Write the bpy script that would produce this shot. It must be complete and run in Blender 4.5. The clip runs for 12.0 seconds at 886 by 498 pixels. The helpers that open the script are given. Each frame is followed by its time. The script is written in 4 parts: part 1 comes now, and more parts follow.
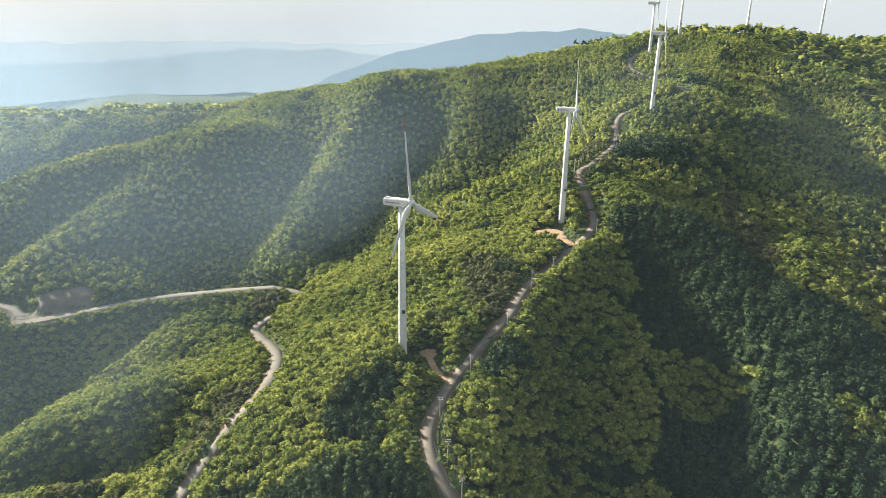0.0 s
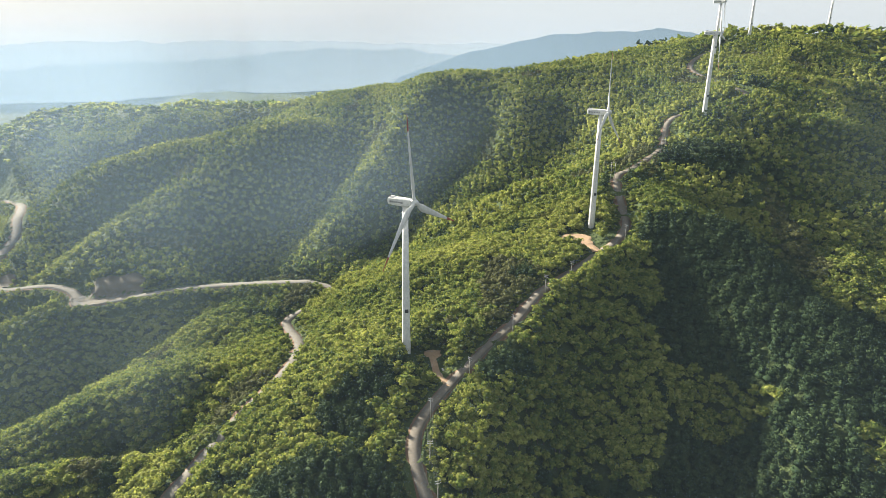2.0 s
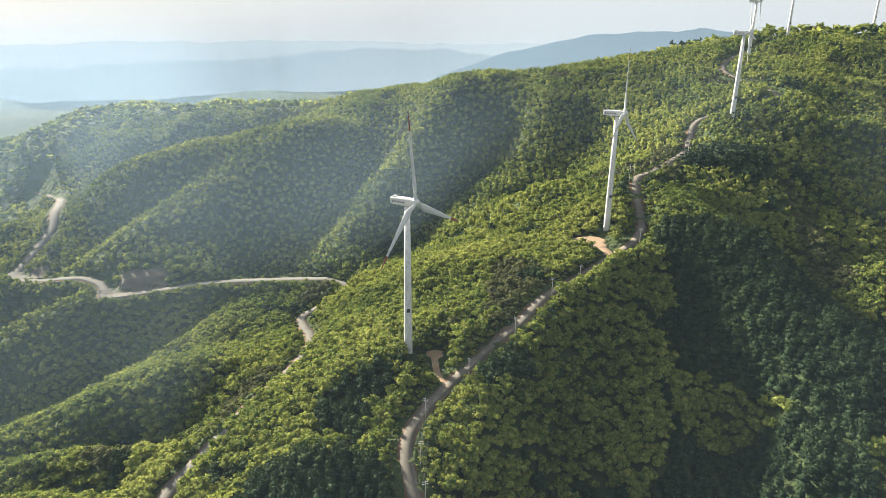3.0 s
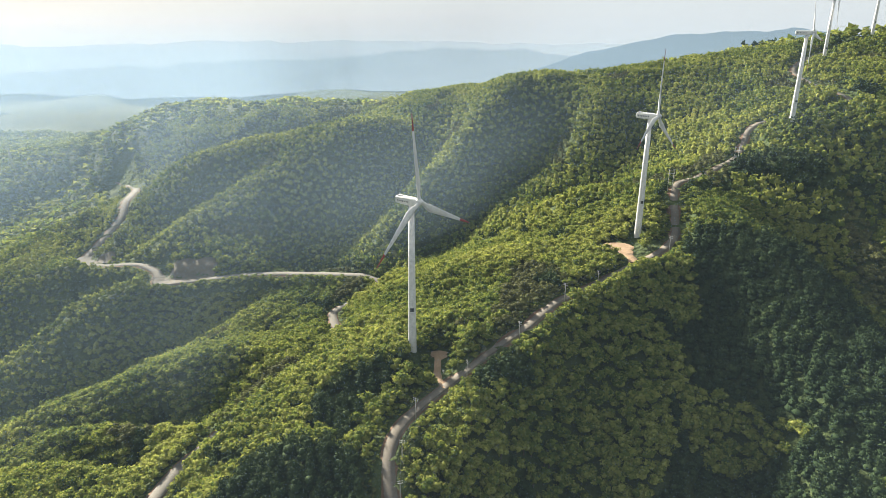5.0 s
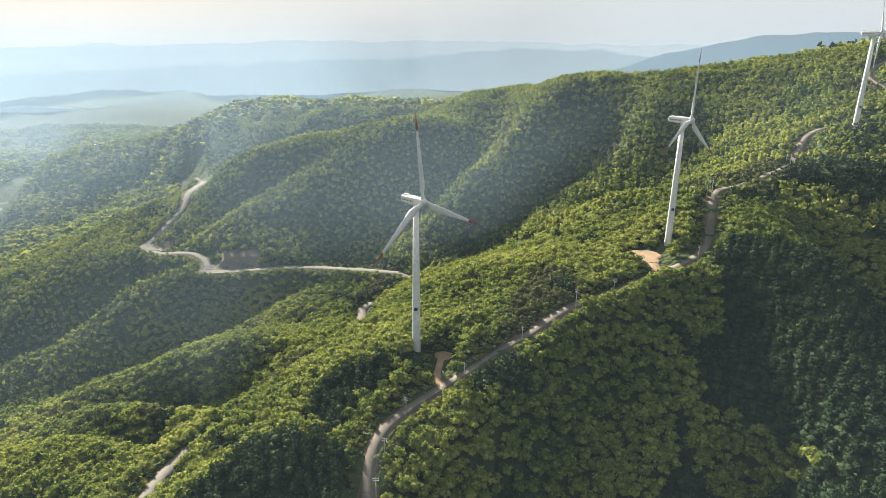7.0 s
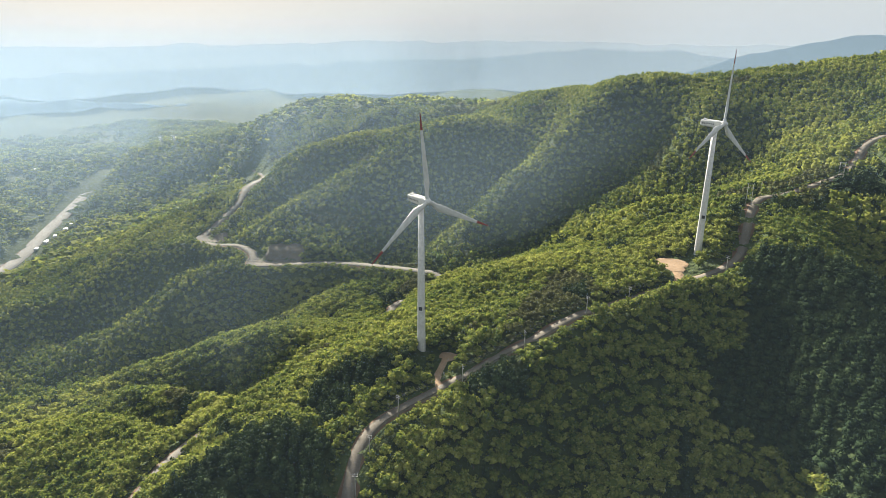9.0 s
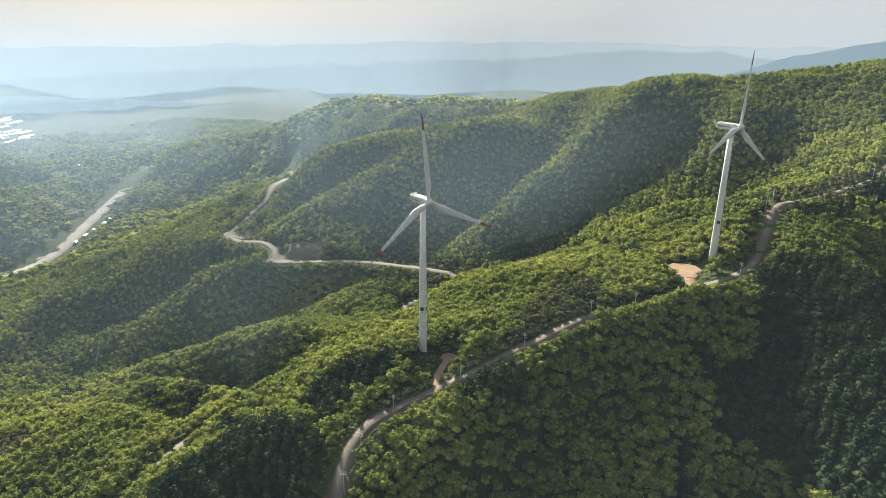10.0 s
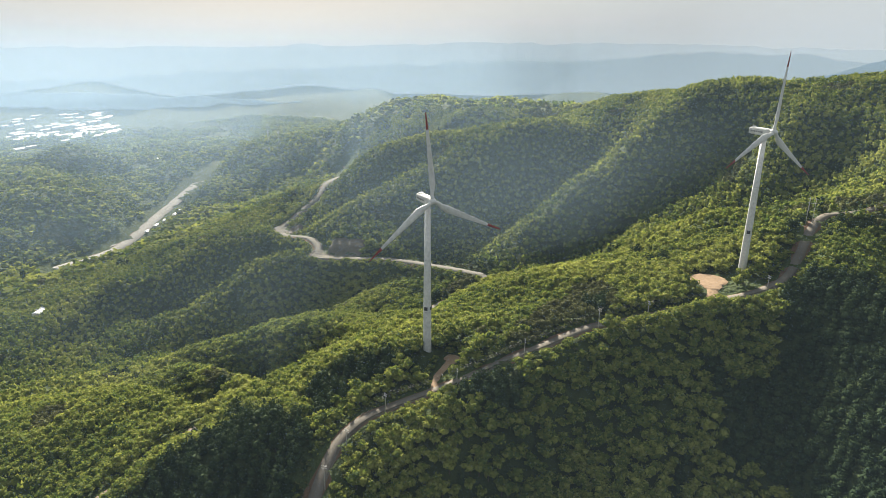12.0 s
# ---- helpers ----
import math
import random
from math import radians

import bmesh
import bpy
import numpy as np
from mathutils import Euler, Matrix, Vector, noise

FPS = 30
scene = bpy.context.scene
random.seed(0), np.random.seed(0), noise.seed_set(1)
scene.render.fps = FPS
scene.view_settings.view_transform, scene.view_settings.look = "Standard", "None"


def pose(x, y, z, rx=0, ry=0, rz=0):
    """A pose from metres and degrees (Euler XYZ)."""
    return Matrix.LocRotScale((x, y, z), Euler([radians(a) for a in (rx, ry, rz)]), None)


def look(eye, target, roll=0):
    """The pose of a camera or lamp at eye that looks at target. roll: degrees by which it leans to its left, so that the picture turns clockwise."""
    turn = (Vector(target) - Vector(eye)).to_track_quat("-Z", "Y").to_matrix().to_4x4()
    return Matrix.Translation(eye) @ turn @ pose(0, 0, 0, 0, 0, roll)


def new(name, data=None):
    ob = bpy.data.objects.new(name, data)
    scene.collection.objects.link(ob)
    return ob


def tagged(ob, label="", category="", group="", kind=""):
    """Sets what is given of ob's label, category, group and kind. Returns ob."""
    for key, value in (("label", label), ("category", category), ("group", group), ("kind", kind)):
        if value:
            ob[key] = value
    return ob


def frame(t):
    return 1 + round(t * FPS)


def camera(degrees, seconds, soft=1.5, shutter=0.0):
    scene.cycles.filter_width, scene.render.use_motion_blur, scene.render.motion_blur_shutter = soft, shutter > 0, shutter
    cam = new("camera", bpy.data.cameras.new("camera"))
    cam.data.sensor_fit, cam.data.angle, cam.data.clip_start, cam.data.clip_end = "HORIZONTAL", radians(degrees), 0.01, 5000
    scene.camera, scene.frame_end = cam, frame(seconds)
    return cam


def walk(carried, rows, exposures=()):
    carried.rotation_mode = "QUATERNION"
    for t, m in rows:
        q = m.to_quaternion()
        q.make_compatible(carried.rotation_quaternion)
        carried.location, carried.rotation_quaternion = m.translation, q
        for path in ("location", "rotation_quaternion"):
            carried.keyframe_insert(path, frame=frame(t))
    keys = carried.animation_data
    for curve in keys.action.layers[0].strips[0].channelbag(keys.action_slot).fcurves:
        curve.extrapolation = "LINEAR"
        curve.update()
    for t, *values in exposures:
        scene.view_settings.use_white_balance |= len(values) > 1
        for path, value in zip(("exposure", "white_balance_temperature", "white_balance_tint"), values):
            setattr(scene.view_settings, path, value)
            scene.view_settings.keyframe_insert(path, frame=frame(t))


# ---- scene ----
cam = camera(68.7, 12.0, soft=0.4)
METRES, EYE, TILT, LEAN, TURN = 190.0, 168.0, 0.0, 0.0, 0.0
ROWS = [
    (0.0, 0.0, 0.0, 0.0, 0.2, -18.54, -0.61),
    (0.5, 0.0415, 0.0017, 0.001, 1.87, -18.58, -0.6),
    (1.0, 0.0832, 0.0054, 0.002, 3.53, -18.59, -0.59),
    (1.5, 0.1252, 0.0099, 0.0025, 5.2, -18.61, -0.59),
    (2.0, 0.1674, 0.0162, 0.0024, 6.89, -18.61, -0.58),
    (2.5, 0.2094, 0.0234, 0.0024, 8.59, -18.62, -0.57),
    (3.0, 0.2514, 0.0326, 0.0026, 10.3, -18.64, -0.57),
    (5.0, 0.4193, 0.0786, 0.0041, 17.23, -18.7, -0.51),
    (5.5, 0.4606, 0.093, 0.0045, 18.99, -18.75, -0.52),
    (6.0, 0.5001, 0.109, 0.005, 20.7, -18.74, -0.59),
    (6.5, 0.5376, 0.1253, 0.0049, 22.33, -18.74, -0.52),
    (7.0, 0.5747, 0.1429, 0.0046, 23.99, -18.74, -0.59),
    (9.0, 0.7153, 0.2211, 0.0049, 30.49, -18.78, -0.52),
    (9.5, 0.7499, 0.2441, 0.0051, 32.16, -18.81, -0.53),
    (10.0, 0.7836, 0.2688, 0.0041, 33.81, -18.75, -0.58),
    (10.5, 0.8157, 0.2932, 0.0042, 35.44, -18.79, -0.54),
    (11.0, 0.8467, 0.3182, 0.0028, 37.04, -18.74, -0.6),
    (11.5, 0.8769, 0.3443, 0.0025, 38.66, -18.76, -0.62),
    (12.0, 0.9055, 0.3712, 0.0014, 40.24, -18.73, -0.63),
]
walk(cam, [(t, pose(0, 0, EYE, TILT, LEAN, TURN) @ pose(METRES * x, METRES * y, METRES * z, 90 + pitch, roll, yaw)) for t, x, y, z, yaw, pitch, roll in ROWS], [(0.0, 1.12), (6.0, 1.05), (12.0, 0.76)])


# ---- light: hazy afternoon, sun ahead and to the west ----
SUN_AZ, SUN_EL = -54.0, 22.5        # degrees from +Y towards +X, and above the horizon
world = bpy.data.worlds.new("hazy_sky")
scene.world = world
world.use_nodes = True
wt = world.node_tree
sky = wt.nodes.new("ShaderNodeTexSky")
sky.sky_type, sky.sun_disc = "NISHITA", False
sky.sun_elevation, sky.sun_rotation = radians(SUN_EL), radians(SUN_AZ)
sky.air_density, sky.dust_density, sky.ozone_density, sky.altitude = 1.0, 1.5, 1.5, 300
veiled = wt.nodes.new("ShaderNodeMix")      # thin high cloud and haze whiten the whole sky
veiled.data_type = "RGBA"
veiled.inputs["Factor"].default_value = 0.90
veiled.inputs["B"].default_value = (7.7, 8.2, 8.5, 1)
wt.links.new(sky.outputs["Color"], veiled.inputs["A"])
wt.links.new(veiled.outputs["Result"], wt.nodes["Background"].inputs["Color"])
wt.nodes["Background"].inputs["Strength"].default_value = 0.047
sun = new("sun", bpy.data.lights.new("sun", "SUN"))
sun.data.energy, sun.data.angle, sun.data.color = 11.5, radians(4.0), (1.0, 0.91, 0.74)
a, e = radians(SUN_AZ), radians(SUN_EL)
TO_SUN = Vector((math.sin(a) * math.cos(e), math.cos(a) * math.cos(e), math.sin(e)))
sun.matrix_world = look(TO_SUN * 3000, (0, 0, 0))


# ---- materials ----
def material(name, rough=0.8, metal=0.0, spec=0.3):
    m = bpy.data.materials.new(name)
    m.use_nodes = True
    b = m.node_tree.nodes["Principled BSDF"]
    b.inputs["Roughness"].default_value, b.inputs["Metallic"].default_value = rough, metal
    b.inputs["Specular IOR Level"].default_value = spec
    return m, m.node_tree, b


def noise_node(nt, scale, detail=4.0, rough=0.55):
    co = nt.nodes.new("ShaderNodeNewGeometry")
    n = nt.nodes.new("ShaderNodeTexNoise")
    n.inputs["Scale"].default_value, n.inputs["Detail"].default_value, n.inputs["Roughness"].default_value = scale, detail, rough
    nt.links.new(co.outputs["Position"], n.inputs["Vector"])
    return n.outputs["Fac"]


def ramp(nt, fac, stops):
    r = nt.nodes.new("ShaderNodeValToRGB")
    while len(r.color_ramp.elements) < len(stops):
        r.color_ramp.elements.new(0.5)
    for el, (p, c) in zip(r.color_ramp.elements, stops):
        el.position, el.color = p, (*c, 1)
    nt.links.new(fac, r.inputs["Fac"])
    return r.outputs["Color"]


def mix(nt, fac, a, b, mode="MIX"):
    n = nt.nodes.new("ShaderNodeMix")
    n.data_type, n.blend_type = "RGBA", mode
    for sock, v in ((n.inputs["Factor"], fac), (n.inputs["A"], a), (n.inputs["B"], b)):
        if isinstance(v, bpy.types.NodeSocket):
            nt.links.new(v, sock)
        else:
            sock.default_value = v if isinstance(v, float) else (*v, 1)
    return n.outputs["Result"]


def bump(nt, b, fac, strength, dist):
    n = nt.nodes.new("ShaderNodeBump")
    n.inputs["Strength"].default_value, n.inputs["Distance"].default_value = strength, dist
    nt.links.new(fac, n.inputs["Height"])
    nt.links.new(n.outputs["Normal"], b.inputs["Normal"])


def two_scale(name, c1, c2, big, small, rough=0.85, strength=0.3, dist=0.05, spec=0.3):
    """A surface whose colour wanders between two tones at two scales, with fine relief."""
    m, nt, b = material(name, rough, 0.0, spec)
    f1, f2 = noise_node(nt, big, 5), noise_node(nt, small, 4)
    col = ramp(nt, f1, [(0.3, c1), (0.7, c2)])
    grain = ramp(nt, f2, [(0.3, (0.72, 0.72, 0.72)), (0.7, (1.0, 1.0, 1.0))])
    nt.links.new(mix(nt, 1.0, col, grain, "MULTIPLY"), b.inputs["Base Color"])
    bump(nt, b, f2, strength, dist)
    return m


def foliage(name, tones, stand=0.012, through_light=0.42):
    """Leaves: tone by stand of trees and by clump, with light passing through."""
    m, nt, b = material(name, 0.9, 0.0, 0.04)
    geo = nt.nodes.new("ShaderNodeNewGeometry")
    f1, f2 = noise_node(nt, stand, 3), noise_node(nt, 1.7, 4, 0.65)
    add = nt.nodes.new("ShaderNodeMath")
    add.operation = "MULTIPLY_ADD"
    nt.links.new(geo.outputs["Random Per Island"], add.inputs[0])
    add.inputs[1].default_value = 0.5
    nt.links.new(f1, add.inputs[2])
    sub = nt.nodes.new("ShaderNodeMath")
    sub.operation = "SUBTRACT"
    nt.links.new(add.outputs[0], sub.inputs[0])
    sub.inputs[1].default_value = 0.25
    col = ramp(nt, sub.outputs[0], tones)
    grain = ramp(nt, f2, [(0.3, (0.58, 0.6, 0.58)), (0.7, (1.18, 1.18, 1.15))])
    col = mix(nt, 1.0, col, grain, "MULTIPLY")
    nt.links.new(col, b.inputs["Base Color"])
    bump(nt, b, f2, 0.8, 0.5)
    tr = nt.nodes.new("ShaderNodeBsdfTranslucent")
    warm = mix(nt, 1.0, col, (1.1, 1.1, 0.8), "MULTIPLY")
    nt.links.new(warm, tr.inputs["Color"])
    ms = nt.nodes.new("ShaderNodeMixShader")
    ms.inputs[0].default_value = through_light
    nt.links.new(b.outputs[0], ms.inputs[1])
    nt.links.new(tr.outputs[0], ms.inputs[2])
    nt.links.new(ms.outputs[0], nt.nodes["Material Output"].inputs["Surface"])
    return m


LEAF = foliage("spring_leaves", [(0.22, (0.056, 0.090, 0.027)), (0.42, (0.120, 0.156, 0.038)), (0.6, (0.202, 0.222, 0.056)), (0.8, (0.300, 0.315, 0.092))])
PINE = foliage("pine_needles", [(0.3, (0.018, 0.032, 0.016)), (0.55, (0.028, 0.047, 0.023)), (0.8, (0.050, 0.072, 0.032))], 0.03, 0.1)
TWIG = foliage("budding_twigs", [(0.3, (0.066, 0.070, 0.034)), (0.55, (0.10, 0.105, 0.046)), (0.8, (0.135, 0.15, 0.055))], 0.03, 0.2)
BARK = two_scale("bark", (0.06, 0.045, 0.032), (0.12, 0.095, 0.07), 0.8, 6.0)
SOIL = two_scale("forest_floor", (0.030, 0.046, 0.020), (0.062, 0.082, 0.034), 0.03, 0.11, 0.95, 1.0, 7.0, 0.05)
RAIL = two_scale("weathered_rail", (0.075, 0.07, 0.062), (0.13, 0.12, 0.105), 0.3, 2.0, 0.8)
CONCRETE_ROAD = two_scale("worn_concrete_road", (0.115, 0.105, 0.092), (0.168, 0.153, 0.134), 0.06, 1.5, 0.9, 0.15, 0.02, 0.04)
ASPHALT = two_scale("pale_asphalt", (0.118, 0.112, 0.102), (0.172, 0.163, 0.15), 0.04, 1.2, 0.9, 0.1, 0.02, 0.04)
HIGHWAY = two_scale("pale_highway_concrete", (0.24, 0.23, 0.215), (0.33, 0.315, 0.295), 0.02, 0.4, 0.9, 0.1, 0.02, 0.04)
EARTH = two_scale("red_earth_verge", (0.11, 0.072, 0.052), (0.19, 0.13, 0.092), 0.15, 1.4, 0.95, 0.6, 0.3, 0.04)
SAND = two_scale("tan_sand", (0.25, 0.175, 0.115), (0.33, 0.24, 0.165), 0.12, 1.0, 0.95, 0.3, 0.1, 0.04)
CUT = two_scale("bare_cut_rock", (0.075, 0.065, 0.05), (0.13, 0.11, 0.085), 0.08, 0.7, 0.95, 0.8, 0.5)
WHITE = two_scale("white_turbine_paint", (0.55, 0.56, 0.555), (0.63, 0.635, 0.625), 0.08, 0.7, 0.45, 0.02, 0.01, 0.5)
SEAM = two_scale("grey_flange_paint", (0.42, 0.43, 0.43), (0.52, 0.53, 0.52), 0.3, 2.0, 0.5)
RED = two_scale("red_blade_tip_paint", (0.20, 0.03, 0.022), (0.27, 0.042, 0.03), 0.3, 2.0, 0.5)
DARK = two_scale("dark_grey_marking", (0.03, 0.033, 0.038), (0.05, 0.053, 0.06), 0.5, 3.0, 0.6)
LETTER = two_scale("faded_lettering", (0.14, 0.145, 0.16), (0.2, 0.205, 0.22), 0.5, 3.0, 0.6)
POLE = two_scale("weathered_concrete_pole", (0.30, 0.29, 0.27), (0.40, 0.39, 0.36), 0.5, 4.0)
STEEL = two_scale("galvanised_steel", (0.35, 0.36, 0.36), (0.48, 0.49, 0.49), 0.5, 4.0, 0.5)
ROOF = two_scale("pale_metal_roof", (0.34, 0.36, 0.38), (0.52, 0.54, 0.55), 0.01, 0.2, 0.5)
PLASTER = two_scale("grey_wall", (0.35, 0.34, 0.32), (0.48, 0.47, 0.44), 0.03, 0.3)


# ---- helpers of this scene ----
def link_mesh(name, bm, mats, parent=None, label=""):
    me = bpy.data.meshes.new(name)
    bm.to_mesh(me)
    bm.free()
    for m in mats if isinstance(mats, (list, tuple)) else [mats]:
        me.materials.append(m)
    ob = new(name, me)
    ob.parent = parent
    if label:
        ob["label"] = label
    return ob


def part(name, bm, mat, parent, label=""):
    return link_mesh(name, bm, mat, parent, label)


def raw_mesh(name, verts, faces, mats, index=None, smooth=True):
    """A large mesh from arrays; faces all have the same number of corners."""
    me = bpy.data.meshes.new(name)
    verts, faces = np.asarray(verts, np.float32), np.asarray(faces, np.int32)
    k = faces.shape[1]
    me.vertices.add(len(verts))
    me.vertices.foreach_set("co", verts.ravel())
    me.loops.add(faces.size)
    me.loops.foreach_set("vertex_index", faces.ravel())
    me.polygons.add(len(faces))
    me.polygons.foreach_set("loop_start", np.arange(0, faces.size, k, dtype=np.int32))
    me.polygons.foreach_set("use_smooth", np.full(len(faces), smooth))
    for m in mats:
        me.materials.append(m)
    if index is not None:
        me.polygons.foreach_set("material_index", np.asarray(index, np.int32))
    me.update(calc_edges=True)
    me.validate()
    return new(name, me)


def empty(name, m):
    ob = new(name)
    ob.matrix_world = m
    return ob


def tube(bm, rings, seg=16, caps=True):
    """A tube through rings of (centre, radius, axis)."""
    loops = []
    for c, r, ax in rings:
        q = Vector(ax).to_track_quat("Z", "Y").to_matrix()
        loops.append([bm.verts.new(Vector(c) + q @ Vector((r * math.cos(2 * math.pi * i / seg), r * math.sin(2 * math.pi * i / seg), 0))) for i in range(seg)])
    for a, b in zip(loops, loops[1:]):
        for i in range(seg):
            f = bm.faces.new((a[i], a[(i + 1) % seg], b[(i + 1) % seg], b[i]))
            f.smooth = True
    if caps:
        bm.faces.new(loops[0][::-1])
        bm.faces.new(loops[-1])
    return bm


def box(bm, cx, cy, cz, sx, sy, sz, bevel=0.0):
    r = bmesh.ops.create_cube(bm, size=1, matrix=Matrix.LocRotScale((cx, cy, cz), None, (sx, sy, sz)))
    if bevel:
        es = list({e for v in r["verts"] for e in v.link_edges})
        bmesh.ops.bevel(bm, geom=es, offset=bevel, segments=2, affect="EDGES")
    return bm


# -- land --
# Crests, spurs, hollows and shelves of the hills: x, y and height along each.
LAND = {
    "north_ridge": [(78, 285, 12), (61, 306, 27), (82, 435, 41), (244, 528, 46), (205, 561, 72), (303, 564, 54), (246, 578, 74), (364, 586, 49), (298, 617, 80), (201, 620, 98), (342, 620, 69), (286, 642, 84), (384, 689, 89), (73, 703, 70)],
    "east_flank": [(155, 252, -6), (108, 258, -11), (151, 292, 0), (122, 310, 1), (110, 351, 22), (156, 392, 39), (254, 392, 14), (123, 405, 32), (256, 410, 10), (248, 441, 20), (247, 462, 16), (231, 469, 30), (206, 496, 40), (144, 497, 50), (300, 502, 32), (170, 512, 56), (150, 519, 61)],
    "middle_spur": [(-561, 601, -74), (-106, 608, 11), (-288, 612, 16), (-391, 621, -5), (-573, 629, -57), (-127, 638, 28), (-355, 662, 32), (-188, 662, 44), (-444, 662, 8), (-496, 664, -10), (-257, 667, 54), (-5, 667, 37), (-28, 684, 18), (24, 687, 63), (-92, 729, 67), (13, 729, 72), (-229, 758, 61), (-71, 798, 113), (-206, 805, 57), (-99, 836, 108), (-71, 839, 106), (-156, 875, 93), (-186, 881, 90), (-228, 906, 72), (-267, 931, 74)],
    "west_valley": [(-687, 422, -146), (-972, 712, -172), (-1441, 985, -155), (-466, 1114, 32), (-575, 1159, 23), (-575, 1184, 19), (-834, 1209, -6), (-820, 1235, -2)],
    "west_spurs": [(-165, 186, -48), (-155, 212, -44), (-325, 226, -109), (-460, 264, -151), (-211, 284, -67), (-519, 311, -148), (-353, 328, -116), (-166, 330, -47), (-451, 343, -134), (-326, 344, -104), (-239, 347, -70), (-350, 350, -110), (-432, 352, -111), (-576, 366, -120), (-559, 375, -117), (-437, 376, -124), (-419, 381, -99), (-277, 384, -84), (-407, 390, -89), (-178, 405, -57), (-163, 415, -45), (-274, 416, -69), (-484, 417, -96), (-381, 417, -92), (-210, 431, -54), (-288, 437, -75), (-401, 446, -74), (-581, 449, -114), (-461, 458, -68), (-251, 464, -57), (-187, 468, -44), (-506, 469, -76), (-589, 488, -96)],
    "main_ridge": [(-14, 208, 6), (-145, 223, -46), (-71, 224, -13), (42, 241, 1), (56, 245, -6), (-142, 255, -43), (31, 260, 7), (56, 285, 19), (-105, 291, -25), (-48, 295, 12), (-30, 393, 20), (-120, 456, -18), (26, 466, 24)],
    "middle_foot": [(-504, 507, -79), (38, 518, 44), (-318, 519, -15), (-75, 533, -19), (38, 535, 42), (-312, 538, -21), (-365, 542, -39), (-50, 553, 1), (-5, 553, 21), (-350, 571, -18), (-311, 577, 6)],
    "valley_floor": [(-1024, 362, -232), (-1016, 511, -232), (-1181, 712, -232), (-1392, 920, -232), (-2046, 947, -238), (-2564, 940, -240), (-3227, 1075, -240), (-2400, 1400, -236), (-3400, 1900, -230), (-1200, 2500, -260), (-3500, 500, -250), (-3000, 3200, -260), (300, 3000, -260)],
    "far_crest": [(-1190, 1405, -112), (-960, 1287, -45), (-760, 1185, 16), (-580, 1090, 40), (-445, 1022, 51), (-350, 972, 48), (-267, 930, 70)],
    "far_hollows": [(-560, 850, -55), (-430, 890, -15), (-700, 950, -110), (-900, 1060, -130), (-620, 1330, -70), (-300, 1250, -20), (-950, 1560, -140), (-400, 1600, -90), (200, 1500, 0), (-1700, 1500, -190), (-60, 1100, 60)],
    "west_gullies": [(-520, 330, -156), (-470, 372, -130), (-445, 410, -110), (-425, 450, -86), (-400, 300, -136), (-340, 350, -116), (-300, 402, -95), (-262, 440, -71)],
    "middle_gullies": [(-415, 548, -58), (-400, 580, -40), (-250, 525, -34), (-205, 545, -26), (-185, 592, -6), (-60, 600, -2), (-48, 650, 8), (-52, 720, 42)],
    "near_hollows": [(0, 100, -20), (-100, 100, -50), (120, 100, -50), (300, 200, -60), (450, 350, -40), (-300, 100, -110), (-600, 150, -160), (-1100, 250, -200), (0, -200, -100), (500, -100, -160), (-600, -200, -200), (1500, 1500, -50), (1500, 500, -200), (1500, -500, -260), (-1500, -500, -230)],
    "summit_crest": [(-62, 839, 113), (-31, 855, 114), (5, 873, 109), (55, 898, 121), (118, 931, 129), (222, 984, 147), (278, 1012, 156), (345, 1047, 164), (397, 1069, 171), (463, 1097, 169), (554, 1136, 167), (681, 1190, 160), (900, 1250, 166)],
    "east_hills": [(600, 700, 60), (750, 500, -40), (450, 900, 125), (560, 900, 100), (700, 950, 120)],
}
# Sharp crests and the gullies between them, followed downhill or along: x, y and height.
CRESTS = []


def crest(*points):
    CRESTS.append(points)


gully = crest
# the wooded hill behind the mountain road, spur by spur
crest((-505, 560, -71), (-512, 610, -63), (-514, 655, -39), (-490, 674, -10), (-444, 664, 13), (-384, 648, 25), (-333, 668, 41), (-290, 692, 53), (-250, 724, 61))
gully((-440, 525, -78), (-432, 555, -68), (-420, 585, -52), (-398, 610, -30), (-345, 628, -4))
crest((-343, 494, -47), (-347, 514, -39), (-349, 541, -19), (-335, 576, -3), (-301, 603, 17), (-271, 637, 31), (-249, 674, 49), (-238, 712, 60))
gully((-214, 512, -60), (-196, 552, -48), (-178, 598, -28), (-164, 640, -9), (-156, 678, 5), (-152, 720, 26), (-142, 760, 50))
crest((-150, 524, -27), (-140, 560, -5), (-130, 600, 15), (-124, 640, 29), (-117, 678, 43), (-103, 727, 75), (-92, 765, 93), (-80, 800, 110))
gully((-88, 540, -30), (-74, 575, -20), (-62, 615, -10), (-47, 658, 4), (-34, 702, 24), (-22, 748, 50))
crest((-40, 586, 9), (-18, 636, 23), (0, 683, 47), (15, 721, 71), (20, 760, 90), (22, 800, 101))
gully((30, 600, 12), (50, 655, 34), (62, 700, 54), (68, 750, 72))
